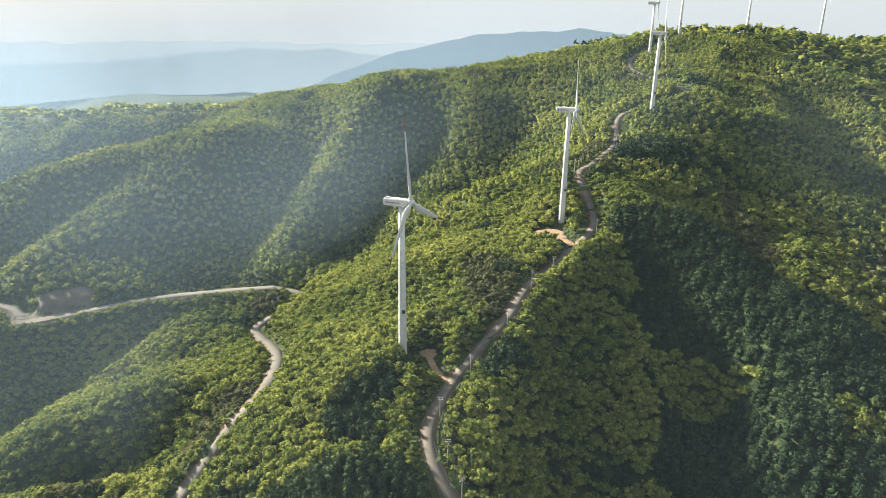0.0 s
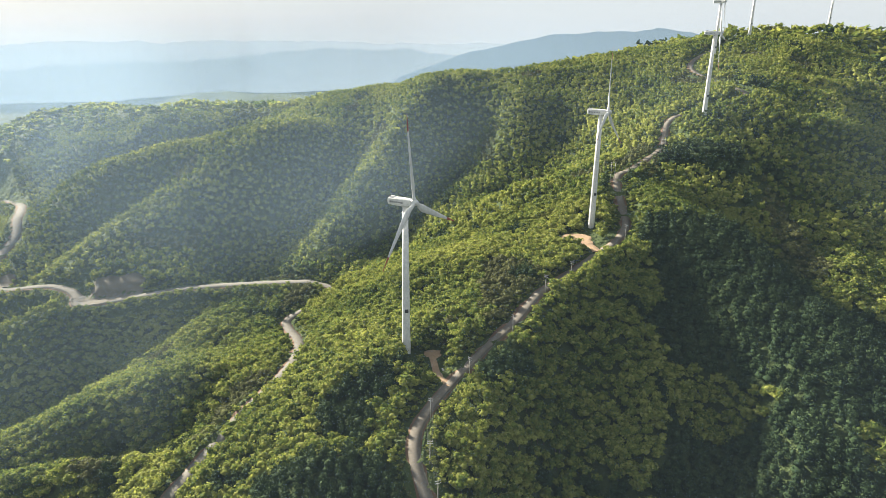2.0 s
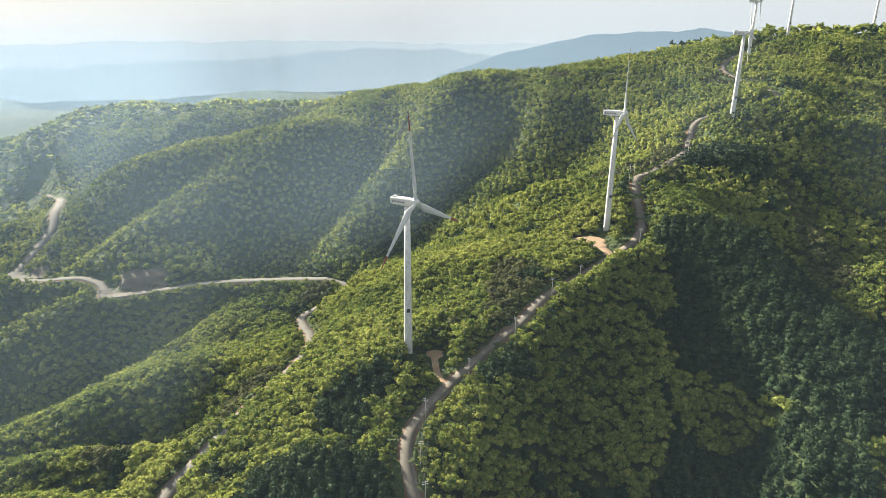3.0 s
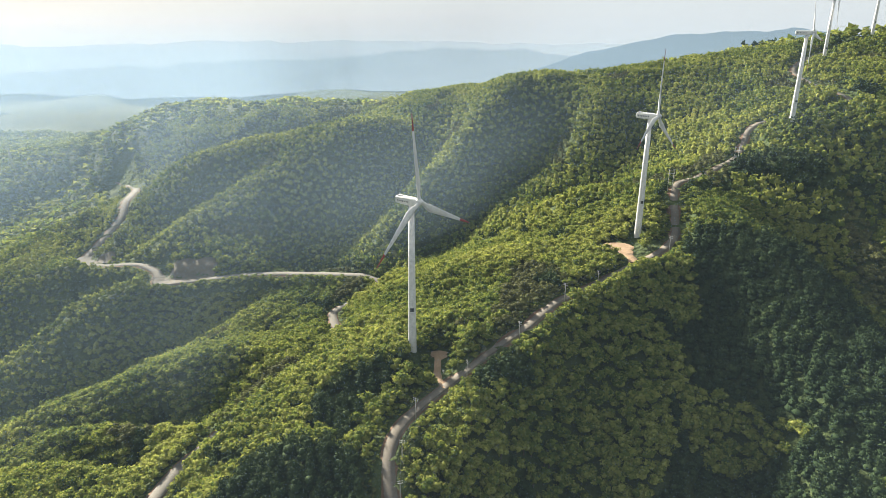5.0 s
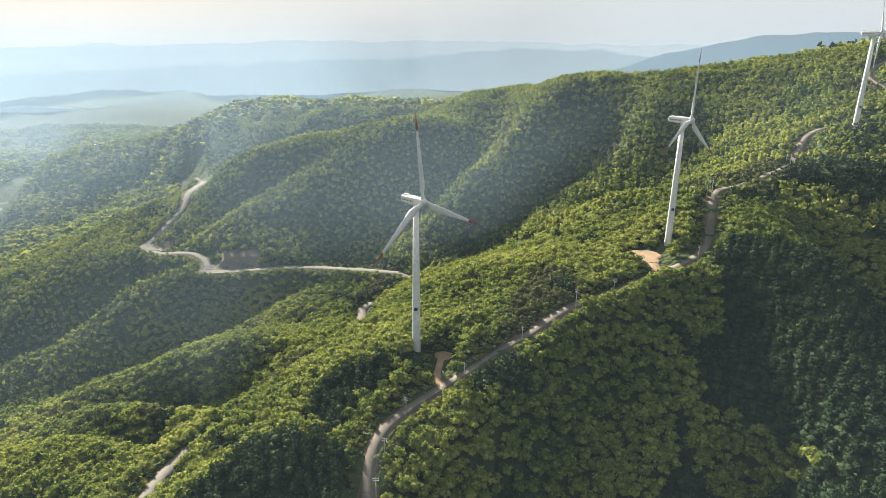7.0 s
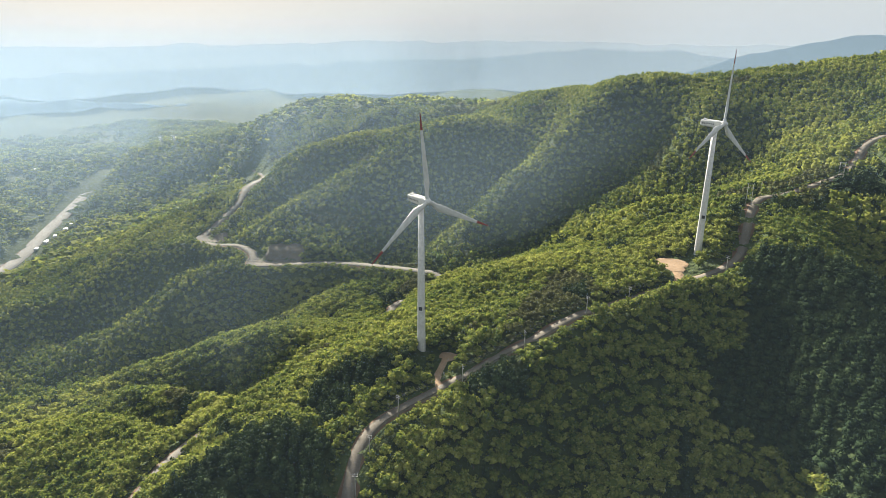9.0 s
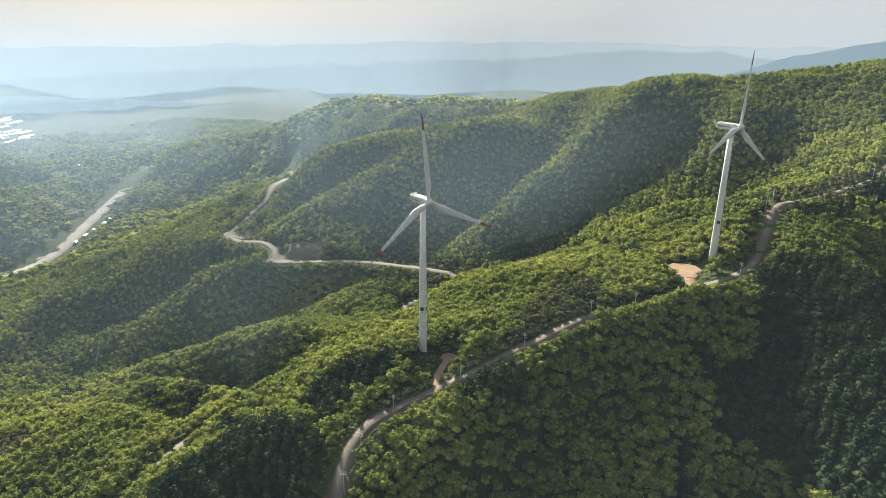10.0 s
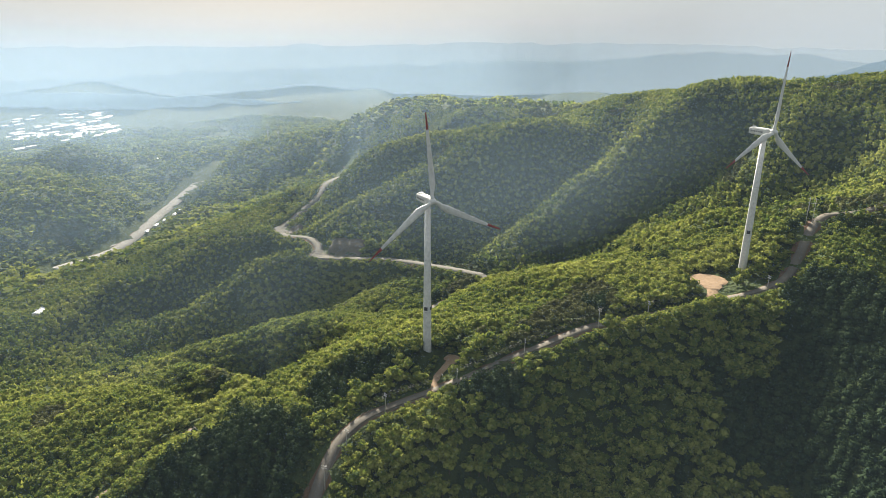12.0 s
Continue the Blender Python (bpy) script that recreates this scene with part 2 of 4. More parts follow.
# spurs that fall from the mountain road into the west valley
crest((-333, 468, -50), (-352, 442, -52), (-378, 424, -66), (-404, 407, -87), (-432, 393, -110), (-458, 372, -128), (-505, 342, -147))
gully((-374, 464, -80), (-404, 449, -107), (-442, 430, -131), (-484, 411, -149), (-530, 392, -163))
crest((-447, 497, -66), (-478, 491, -71), (-517, 481, -82), (-550, 466, -97), (-592, 440, -119), (-640, 402, -143))
gully((-236, 458, -70), (-262, 436, -82), (-284, 405, -94), (-314, 384, -107), (-348, 364, -121), (-384, 347, -135), (-435, 322, -152))
crest((-138, 356, -38), (-163, 338, -38), (-195, 331, -51), (-224, 325, -63), (-258, 319, -80), (-305, 312, -98), (-350, 305, -116))
gully((-146, 296, -56), (-180, 299, -78), (-218, 299, -95), (-262, 296, -105), (-310, 284, -122))
crest((-145, 262, -43), (-180, 260, -48), (-222, 268, -65), (-262, 278, -82), (-300, 262, -101))
gully((-160, 236, -63), (-200, 244, -78), (-245, 246, -92), (-300, 232, -112))
crest((-136, 222, -42), (-179, 230, -50), (-224, 226, -62), (-270, 210, -81), (-330, 190, -101))
# the shaded flank east of the ridge road, and the rib that closes it
crest((119, 470, 59), (140, 438, 55), (163, 401, 49), (185, 372, 37), (201, 348, 28), (218, 322, 20), (236, 296, 8), (252, 262, -8))
gully((172, 458, 22), (200, 428, 12), (228, 392, 0), (252, 356, -12), (270, 318, -28))
crest((250, 520, 40), (282, 485, 28), (305, 446, 14), (322, 400, 0))
crest((126, 511, 65), (144, 536, 67), (163, 570, 76))
crest((90, 368, 32), (92, 328, 17), (95, 287, 4), (96, 258, -12))
gully((128, 372, 16), (136, 330, 3), (140, 300, -16), (129, 262, -28))
crest((178, 330, 22), (168, 305, 15), (176, 280, 9), (156, 253, -1))
crest((57, 326, 29), (50, 300, 22), (47, 283, 17), (44, 262, 9), (36, 232, 5))
gully((71, 285, -2), (62, 251, -17), (58, 222, -28))
# the west side of the main ridge above the old road
crest((-16, 346, 12), (-45, 330, 8), (-72, 322, -2), (-83, 309, -7))
crest((-83, 314, -7), (-86, 340, -11), (-92, 368, -18))
crest((-42, 268, 12), (-60, 252, 2), (-67, 230, -9), (-76, 205, -18), (-86, 184, -24))
# hills beside the highway and a knoll in the valley
crest((-1450, 420, -160), (-1330, 500, -168), (-1300, 585, -176), (-1228, 648, -204))
crest((-1830, 770, -184), (-1862, 805, -172), (-1885, 850, -196))
gully((-560, 725, -95), (-500, 762, -66), (-425, 780, -36), (-345, 800, -8))
gully((-1690, 750, -234), (-1740, 860, -234), (-1830, 935, -234), (-1960, 900, -234), (-1980, 780, -234))
# the far hazy crest
crest((-1161, 1101, -99), (-1030, 1066, -66), (-902, 1021, -39), (-810, 980, -28), (-724, 943, -19), (-620, 915, 2))
gully((-1058, 981, -159), (-900, 930, -124), (-760, 860, -104), (-640, 800, -90))

ROADS = {
    "ridge_road": (4.9, [(60, 128, -20), (34, 160, -11), (16, 182, -4), (7, 194, 1.5), (1, 205, 6), (-3.5, 216, 9.5), (-5, 230, 11.5), (-2, 246, 12), (4.5, 264, 13.5), (14, 279, 18.5),
        (25, 292, 25.5), (34, 304, 30), (45, 329, 34.5), (56, 348.5, 35), (80, 383.5, 39.5), (97, 411, 42), (105, 434, 45.5), (105, 455, 52), (104, 480, 60.5),
        (107, 500, 66), (122, 528, 66), (152, 580, 73), (160, 605, 82), (165, 624, 90), (179, 645, 95), (205, 661, 98.5)]),
    "summit_road": (4.9, [(205, 661, 98.5), (233, 677, 104), (253, 698, 110), (255, 722, 113.5), (236, 780, 121), (230, 836, 129.5), (253, 899, 140), (300, 960, 152), (345, 1010, 160)]),
    "valley_road": (6.2, [(-80, 110, -36), (-95, 145, -34.5), (-100, 162, -34), (-104, 180, -33.5), (-115, 204, -35), (-120, 229, -35.5), (-118, 245, -34), (-113, 262, -29.5), (-106, 282, -23), (-101, 294, -20),
        (-97, 315, -19), (-99, 345, -23), (-107, 375, -30), (-117, 398, -36), (-127, 413, -39), (-137, 432, -41), (-131, 445, -38.5), (-114, 458, -34), (-112, 478, -32), (-137, 491, -31.5)]),
    "turbine_drive": (2.6, [(5, 264, 13.6), (1, 270, 13.8), (-2.5, 275, 14), (-4.5, 282, 14.2), (-7, 291, 14.6)]),
    "pad_drive": (4.5, [(82, 387, 41.2), (80, 396, 41.2), (76, 405, 41), (71, 416, 40.6)]),
    "highway": (25.0, [(-1000, 440, -227), (-1034, 560, -227), (-1181, 712, -226), (-1392, 920, -226), (-1540, 1060, -226), (-1600, 1180, -226), (-1640, 1300, -226)]),
    "valley_lane": (7.0, [(-930, 400, -222), (-985, 440, -228), (-1046, 540, -229), (-1120, 640, -229), (-1215, 752, -229), (-1260, 830, -229)]),
    "far_road": (15.0, [(-2300, 840, -234), (-2046, 947, -232), (-1940, 1050, -232), (-1838, 1146, -230)]),
    "lower_road": (8.6, [(-137, 491, -31.5), (-186, 487, -34.5), (-243, 484.5, -41), (-285, 475, -47.5), (-318, 466, -52.5), (-334, 467, -54.5), (-341, 478, -53), (-353, 487, -51.5), (-375, 495, -51.5),
        (-400, 499, -55), (-424, 505, -61), (-455, 519, -69), (-480, 532, -75), (-498, 543, -76), (-503, 560, -73), (-508, 595, -60), (-516, 625, -50), (-541, 660, -43), (-590, 725, -52), (-700, 850, -80), (-820, 940, -98)]),
}


# Ribs that stand out of the slopes and gullies cut into them: height, half-width, line in plan.
FOLDS = [
    (8, 30, [(-85, 160), (-62, 182), (-40, 200), (-20, 208)]),
    (5, 16, [(62, 338), (74, 352), (90, 374)]),
    (7, 28, [(-233, 860), (-215, 830), (-180, 800)]),
    (-17, 60, [(-640, 830), (-520, 880), (-400, 930), (-320, 960)]),
    (-15, 55, [(310, 560), (370, 620), (400, 700), (390, 800)]),
    (10, 45, [(250, 700), (290, 640), (345, 620), (400, 560)]),
    (10, 45, [(345, 1000), (420, 900), (480, 800), (520, 680)]),
]


def curve_points(pts, step):
    """Points about every step metres on a smooth line through pts."""
    p = np.array(pts, float)
    p = np.vstack([2 * p[0] - p[1], p, 2 * p[-1] - p[-2]])
    out = []
    for i in range(1, len(p) - 2):
        n = max(1, int(np.linalg.norm(p[i + 1] - p[i]) / step))
        for t in np.arange(n) / n:
            out.append(0.5 * (2 * p[i] + (p[i + 1] - p[i - 1]) * t + (2 * p[i - 1] - 5 * p[i] + 4 * p[i + 1] - p[i + 2]) * t * t + (3 * p[i] - p[i - 1] - 3 * p[i + 1] + p[i + 2]) * t ** 3))
    return np.array(out + [p[-2]])


LINES = np.vstack([curve_points(c, 13.0) for c in CRESTS])
LOOSE = np.array([q for line in LAND.values() for q in line], float)
LOOSE = LOOSE[np.hypot(LOOSE[:, None, 0] - LINES[:, 0], LOOSE[:, None, 1] - LINES[:, 1]).min(1) > np.where(LOOSE[:, 1] > 850, 70, 34)]
ON_ROADS = np.array([q for w, line in ROADS.values() for q in line[::2] if w < 10 and w > 4.6], float)
LINES = LINES[np.hypot(LINES[:, None, 0] - ON_ROADS[:, 0], LINES[:, None, 1] - ON_ROADS[:, 1]).min(1) > 9]
NODES = np.vstack([LOOSE, LINES, ON_ROADS])
SOFT = 5.0


def fit_land(n, slack=2.0):
    k = -np.sqrt(((n[:, None, :2] - n[None, :, :2]) ** 2).sum(2) + SOFT ** 2)
    m = np.ones((len(n) + 1, len(n) + 1))
    m[:-1, :-1], m[-1, -1] = k + slack * np.eye(len(n)), 0
    return np.linalg.solve(m, np.append(n[:, 2], 0))


WEIGHTS = fit_land(NODES)


def hash2(i, j, seed):
    h = np.sin(i * 127.1 + j * 311.7 + seed * 74.7) * 43758.5453
    return h - np.floor(h)


def value_noise(x, y, size, seed=0):
    u, v = x / size, y / size
    i, j = np.floor(u), np.floor(v)
    a, b = u - i, v - j
    a, b = a * a * (3 - 2 * a), b * b * (3 - 2 * b)
    return (hash2(i, j, seed) * (1 - a) + hash2(i + 1, j, seed) * a) * (1 - b) + (hash2(i, j + 1, seed) * (1 - a) + hash2(i + 1, j + 1, seed) * a) * b - 0.5


def raw_land(x, y):
    x, y = np.atleast_1d(np.asarray(x, float)), np.atleast_1d(np.asarray(y, float))
    out = np.empty(len(x))
    for s in range(0, len(x), 20000):
        q = np.s_[s:s + 20000]
        out[q] = -np.sqrt((x[q, None] - NODES[:, 0]) ** 2 + (y[q, None] - NODES[:, 1]) ** 2 + SOFT ** 2) @ WEIGHTS[:-1] + WEIGHTS[-1]
    far = np.clip((np.hypot(x + 100, y - 450) - 350) / 900, 0, 1)
    rim = np.clip((np.hypot(x, y) - 2300) / 900, 0, 1)
    out = out * (1 - rim) + (-240 + 170 * np.clip(value_noise(x, y, 560, 8) + 0.08, 0, 1) * np.clip(np.hypot(x + 2750, y - 1150) / 500 - 0.7, 0, 1)) * rim
    out += far * (26 * value_noise(x, y, 420, 3) + 26 * value_noise(x, y, 170, 4))
    # worn ribs on every slope
    out += (1 + 1.5 * far) * (13 * (0.22 - np.abs(value_noise(x, y, 74, 5))) + 3.5 * value_noise(x, y, 33, 6))
    for h, w, line in FOLD_LINES:
        x0, y0 = line.min(0) - w
        x1, y1 = line.max(0) + w
        q = np.where((x > x0) & (x < x1) & (y > y0) & (y < y1))[0]
        for s in range(0, len(q), 20000):
            i = q[s:s + 20000]
            g = np.hypot(x[i, None] - line[:, 0], y[i, None] - line[:, 1])
            k = g.argmin(1)
            ends = np.clip(np.minimum(k, len(line) - 1 - k) / (0.22 * len(line)) + 0.25, 0, 1)
            u = np.clip(1 - g.min(1) / w, 0, 1)
            out[i] += h * ends * (0.35 * u + 0.65 * u * u * (3 - 2 * u))
    return out


FOLD_LINES = [(h, w, curve_points([(a, b, 0) for a, b in line], 6.0)[:, :2]) for h, w, line in FOLDS]
ROAD_LINES = {k: curve_points(l, 4.0) for k, (w, l) in ROADS.items()}
ROAD_ALL = np.vstack([np.column_stack([v, np.full(len(v), ROADS[k][0] / 2)]) for k, v in ROAD_LINES.items()])


def road_gap(x, y):
    """Distance to the nearest road's edge, and that road's height."""
    d, z, wide = np.empty(len(x)), np.empty(len(x)), np.empty(len(x))
    for s in range(0, len(x), 20000):
        q = np.s_[s:s + 20000]
        g = np.hypot(x[q, None] - ROAD_ALL[:, 0], y[q, None] - ROAD_ALL[:, 1]) - ROAD_ALL[:, 3]
        i = g.argmin(1)
        d[q], z[q], wide[q] = g[np.arange(len(i)), i], ROAD_ALL[i, 2], ROAD_ALL[i, 3]
    return d, z, wide


def land(x, y):
    x, y = np.atleast_1d(np.asarray(x, float)), np.atleast_1d(np.asarray(y, float))
    h = raw_land(x, y)
    d, z, wide = road_gap(x, y)
    k = np.clip((d - 4.0) / np.where(wide > 6, 90.0, 9.0), 0, 1)
    k = k * k * (3 - 2 * k)
    return z * (1 - k) + h * k
# -- land end --


def axis_steps(a, b, fine, lo, hi):
    """Grid lines: fine between a and b, growing wider to lo and hi."""
    mid = list(np.arange(a, b + 0.1, fine))
    up, s = [], fine
    while (up[-1] if up else b) < hi:
        s *= 1.07
        up.append((up[-1] if up else b) + s)
    down, s = [], fine
    while (down[-1] if down else a) > lo:
        s *= 1.07
        down.append((down[-1] if down else a) - s)
    return np.array(down[::-1] + mid + up)


# ---- ground: one sheet to the horizon ----
gx, gy = axis_steps(-560, 320, 5.0, -4700, 3500), axis_steps(120, 700, 5.0, -1500, 4700)
X, Y = np.meshgrid(gx, gy)
Z = land(X.ravel(), Y.ravel())
nx, ny = len(gx), len(gy)
idx = np.arange(nx * ny).reshape(ny, nx)
quads = np.stack([idx[:-1, :-1], idx[:-1, 1:], idx[1:, 1:], idx[1:, :-1]], -1).reshape(-1, 4)
ground = tagged(raw_mesh("ground", np.column_stack([X.ravel(), Y.ravel(), Z]), quads, [SOIL]), "wooded hills with dark leaf litter under the trees", "ground", kind="structure")


def ribbon(name, line, offsets, lifts, mats, index, label):
    """A strip along a line; offsets and lifts describe its cross-section."""
    t = np.gradient(line[:, :2], axis=0)
    t /= np.linalg.norm(t, axis=1)[:, None]
    nrm = np.column_stack([t[:, 1], -t[:, 0]])
    vs, fs, mi, k = [], [], [], len(offsets)
    for o, l in zip(offsets, lifts):
        vs.append(np.column_stack([line[:, :2] + nrm * o, line[:, 2] + l]))
    vs = np.stack(vs, 1).reshape(-1, 3)
    for i in range(len(line) - 1):
        for j in range(k - 1):
            fs.append((i * k + j, i * k + j + 1, (i + 1) * k + j + 1, (i + 1) * k + j))
            mi.append(index[j])
    return tagged(raw_mesh(name, vs, fs, mats, mi), label, "road", kind="structure")


for name, (w, pts) in ROADS.items():
    h = w / 2
    if name.endswith("_drive"):
        ribbon(name, ROAD_LINES[name], (-h - 0.8, -h, 0, h, h + 0.8), (-0.25, 0.3, 0.36, 0.3, -0.25), [SAND], (0, 0, 0, 0), "sandy drive to the foot of a wind turbine")
        continue
    mats = [ASPHALT if name in ("valley_road", "lower_road") else HIGHWAY if w > 10 or name == "valley_lane" else CONCRETE_ROAD, EARTH]
    ribbon(name, ROAD_LINES[name], (-h - 2.6, -h - 0.02, -h, 0, h, h + 0.02, h + 1.6), (-0.3, 0.22, 0.35, 0.4, 0.35, 0.22, -0.3), mats, (1, 0, 0, 0, 0, 1),
           "winding pale concrete hill road with earth verges" if mats[0] is CONCRETE_ROAD else "wide pale highway through the hazy valley" if mats[0] is HIGHWAY else "pale grey two-lane mountain road with earth verges")


# ---- wind turbines ----
HUB, BLADE = 80.0, 40.0


def blade_mesh():
    bm = bmesh.new()
    loops, seg = [], 12
    for s in (0, 0.02, 0.05, 0.1, 0.18, 0.3, 0.45, 0.6, 0.75, 0.8, 0.801, 0.88, 0.95, 0.985, 1.0):
        r = 1.2 + s * (BLADE - 1.2)
        chord = 1.9 if s < 0.03 else (1.9 + (3.3 - 1.9) * min(1, (s - 0.03) / 0.15) if s < 0.18 else 3.3 * max(0.0, 1 - (s - 0.18) / 0.82) ** 0.85 + 0.35)
        thick = 1.9 if s < 0.03 else max(0.08, chord * (0.55 - 0.42 * min(1, (s - 0.03) / 0.3)))
        twist = radians(16 * (1 - s) ** 2)
        ring = []
        for i in range(seg):
            an = 2 * math.pi * i / seg
            px, py = chord * (0.5 * math.cos(an) + (0.22 if s > 0.05 else 0)), thick * 0.5 * math.sin(an)
            ring.append(bm.verts.new((px * math.cos(twist) - py * math.sin(twist), px * math.sin(twist) + py * math.cos(twist) - 1.5 * s * s, r)))
        loops.append(ring)
    for n, (a, b) in enumerate(zip(loops, loops[1:])):
        for i in range(seg):
            f = bm.faces.new((a[i], a[(i + 1) % seg], b[(i + 1) % seg], b[i]))
            f.smooth, f.material_index = True, int(n >= 10)
    bm.faces.new(loops[-1]).material_index = 1
    bm.faces.new(loops[0][::-1])
    return bm


def wind_turbine(x, y, z, heading, phase, label):
    """heading: degrees from +X at which the rotor faces, anticlockwise; phase: lean of the first blade."""
    top = empty("wind_turbine", pose(x, y, z))
    bm = tube(bmesh.new(), [((0, 0, h), r, (0, 0, 1)) for h, r in ((-3, 2.15), (0, 2.15), (20, 1.95), (45, 1.68), (78, 1.3))], 28)
    tower = part("tower", bm, WHITE, top)
    for h, r in ((24.5, 1.92), (51, 1.61)):
        part("flange", tube(bmesh.new(), [((0, 0, h - 0.12), r + 0.03, (0, 0, 1)), ((0, 0, h + 0.12), r + 0.03, (0, 0, 1))], 28), SEAM, tower)
    part("foundation", tube(bmesh.new(), [((0, 0, -2.0), 3.6, (0, 0, 1)), ((0, 0, 0.25), 3.5, (0, 0, 1)), ((0, 0, 0.4), 3.3, (0, 0, 1))], 24), POLE, top, "round concrete footing")
    for an in (-70, 20):
        bm = box(bmesh.new(), 0, 0, 0, 0.16, 1.7, 1.9, 0.05)
        mk = part("marking", bm, DARK, tower, "dark square emblem on the tower")
        mk.matrix_local = pose(0, 0, 26.3) @ pose(0, 0, 0, 0, 0, an) @ pose(1.9, 0, 0)
    mk = part("access_door", box(bmesh.new(), 0, 0, 0, 0.2, 0.9, 2.2, 0.05), SEAM, tower, "grey steel door")
    mk.matrix_local = pose(0, 0, 0, 0, 0, -100) @ pose(2.12, 0, 2.2)
    turn = pose(0, 0, 0, 0, 0, heading)
    nac = bmesh.new()
    rings = []
    for px, hw, lo, hi in ((-8.6, 1.25, -1.1, 1.25), (-8.3, 1.6, -1.6, 1.6), (-4, 1.75, -1.9, 1.8), (1.5, 1.75, -1.9, 1.75), (3.2, 1.45, -1.5, 1.5), (3.6, 1.2, -1.2, 1.2)):
        c = 0.45
        rings.append([nac.verts.new((px, yy, HUB + zz)) for yy, zz in ((-hw + c, lo), (hw - c, lo), (hw, lo + c), (hw, hi - c), (hw - c, hi), (-hw + c, hi), (-hw, hi - c), (-hw, lo + c))])
    for a, b in zip(rings, rings[1:]):
        for i in range(8):
            nac.faces.new((a[i], a[(i + 1) % 8], b[(i + 1) % 8], b[i]))
    nac.faces.new(rings[0][::-1])
    nac.faces.new(rings[-1])
    bmesh.ops.recalc_face_normals(nac, faces=nac.faces)
    nacelle = part("nacelle", nac, WHITE, top)
    nacelle.matrix_local = turn
    for side in (-1, 1):
        for k in range(7):
            bm = box(bmesh.new(), -6.9 + k * 1.05, side * 1.72, HUB - 0.15, 0.66, 0.12, 0.7 if k % 3 else 0.85)
            part("lettering", bm, LETTER, nacelle, "dark bar of lettering")
    part("wind_vane", tube(bmesh.new(), [((-7.6, 0.6, HUB + 1.5), 0.06, (0, 0, 1)), ((-7.6, 0.6, HUB + 3.0), 0.06, (0, 0, 1))], 6), STEEL, nacelle)
    part("obstruction_light", tube(bmesh.new(), [((-7.6, -0.6, HUB + 1.5), 0.12, (0, 0, 1)), ((-7.6, -0.6, HUB + 2.2), 0.14, (0, 0, 1))], 8), RED, nacelle, "small red lamp housing")
    part("cooler", box(bmesh.new(), -6.6, 0, HUB + 1.9, 1.6, 2.2, 0.5, 0.1), SEAM, nacelle)
    tilt = turn @ pose(0, 0, HUB, 0, -5, 0)
    bm = tube(bmesh.new(), [((px, 0, 0), r, (1, 0, 0)) for px, r in ((3.4, 1.35), (4.2, 1.6), (5.4, 1.55), (6.2, 1.2), (6.7, 0.7), (6.9, 0.2))], 24)
    hub = part("hub", bm, WHITE, top, "white rounded spinner")
    hub.matrix_local = tilt
    for k in range(3):
        b = part("blade", blade_mesh(), [WHITE, RED], top, "white blade with a dark red tip")
        b.matrix_local = tilt @ pose(4.8, 0, 0) @ pose(0, 0, 0, phase + 120 * k, 0, 0) @ pose(0, 0, 0, 0, 0, 90)
    return tagged(top, label, "wind turbine", "turbines along the ridge")


HEADING = -20.0
wind_turbine(-19.2, 286.9, 14.0, HEADING, 4, "white three-bladed wind turbine with red blade tips among spring trees")
wind_turbine(82.3, 434.5, 40.0, HEADING, -8, "white three-bladed wind turbine beside a tan sand pad")
wind_turbine(196.5, 625, 89.0, HEADING, 20, "white three-bladed wind turbine beside the ridge road")
wind_turbine(270, 895, 126.0, HEADING, 45, "white three-bladed wind turbine on the upper ridge")
wind_turbine(342, 1000, 156.0, HEADING, 10, "white three-bladed wind turbine on the hazy summit")
wind_turbine(509, 1158, 168.0, HEADING, 40, "white three-bladed wind turbine on the hazy summit")
wind_turbine(636, 1162, 166.0, HEADING, 75, "white three-bladed wind turbine on the hazy summit")


# ---- far ranges: a plain backdrop beyond the valley ----
def far_range(name, dist, az0, az1, low, profile, colour, seed):
    """A glowing silhouette, haze painted in: profile gives (azimuth, elevation) of its skyline in degrees."""
    # distance haze is painted as a flat pale emission, one tone per range
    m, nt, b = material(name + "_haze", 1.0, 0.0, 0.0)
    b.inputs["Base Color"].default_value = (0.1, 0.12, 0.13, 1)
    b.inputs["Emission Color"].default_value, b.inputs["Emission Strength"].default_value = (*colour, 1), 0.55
    az = np.arange(az0, az1, 0.12)
    el = np.interp(az, [p[0] for p in profile], [p[1] for p in profile])
    el = el + 0.28 * value_noise(az, az * 0, 2.1, seed) + 0.12 * value_noise(az, az * 0, 0.6, seed + 1)
    vs, k = [], len(az)
    for d, z in ((dist, None), (dist + 40, 0)):
        top = 168 + (dist if z is None else dist) * np.tan(np.radians(el))
        vs.append(np.column_stack([60 + d * np.sin(np.radians(az)), d * np.cos(np.radians(az)), top]))
        if z is None:
            vs.insert(0, np.column_stack([60 + d * np.sin(np.radians(az)), d * np.cos(np.radians(az)), np.full(k, low)]))
    fs = [(r * k + i, r * k + i + 1, (r + 1) * k + i + 1, (r + 1) * k + i) for r in range(2) for i in range(k - 1)]
    return tagged(raw_mesh(name, np.vstack(vs), fs, [m]), "mountain range on the horizon with pale blue haze painted as glow", "mountains", kind="structure")


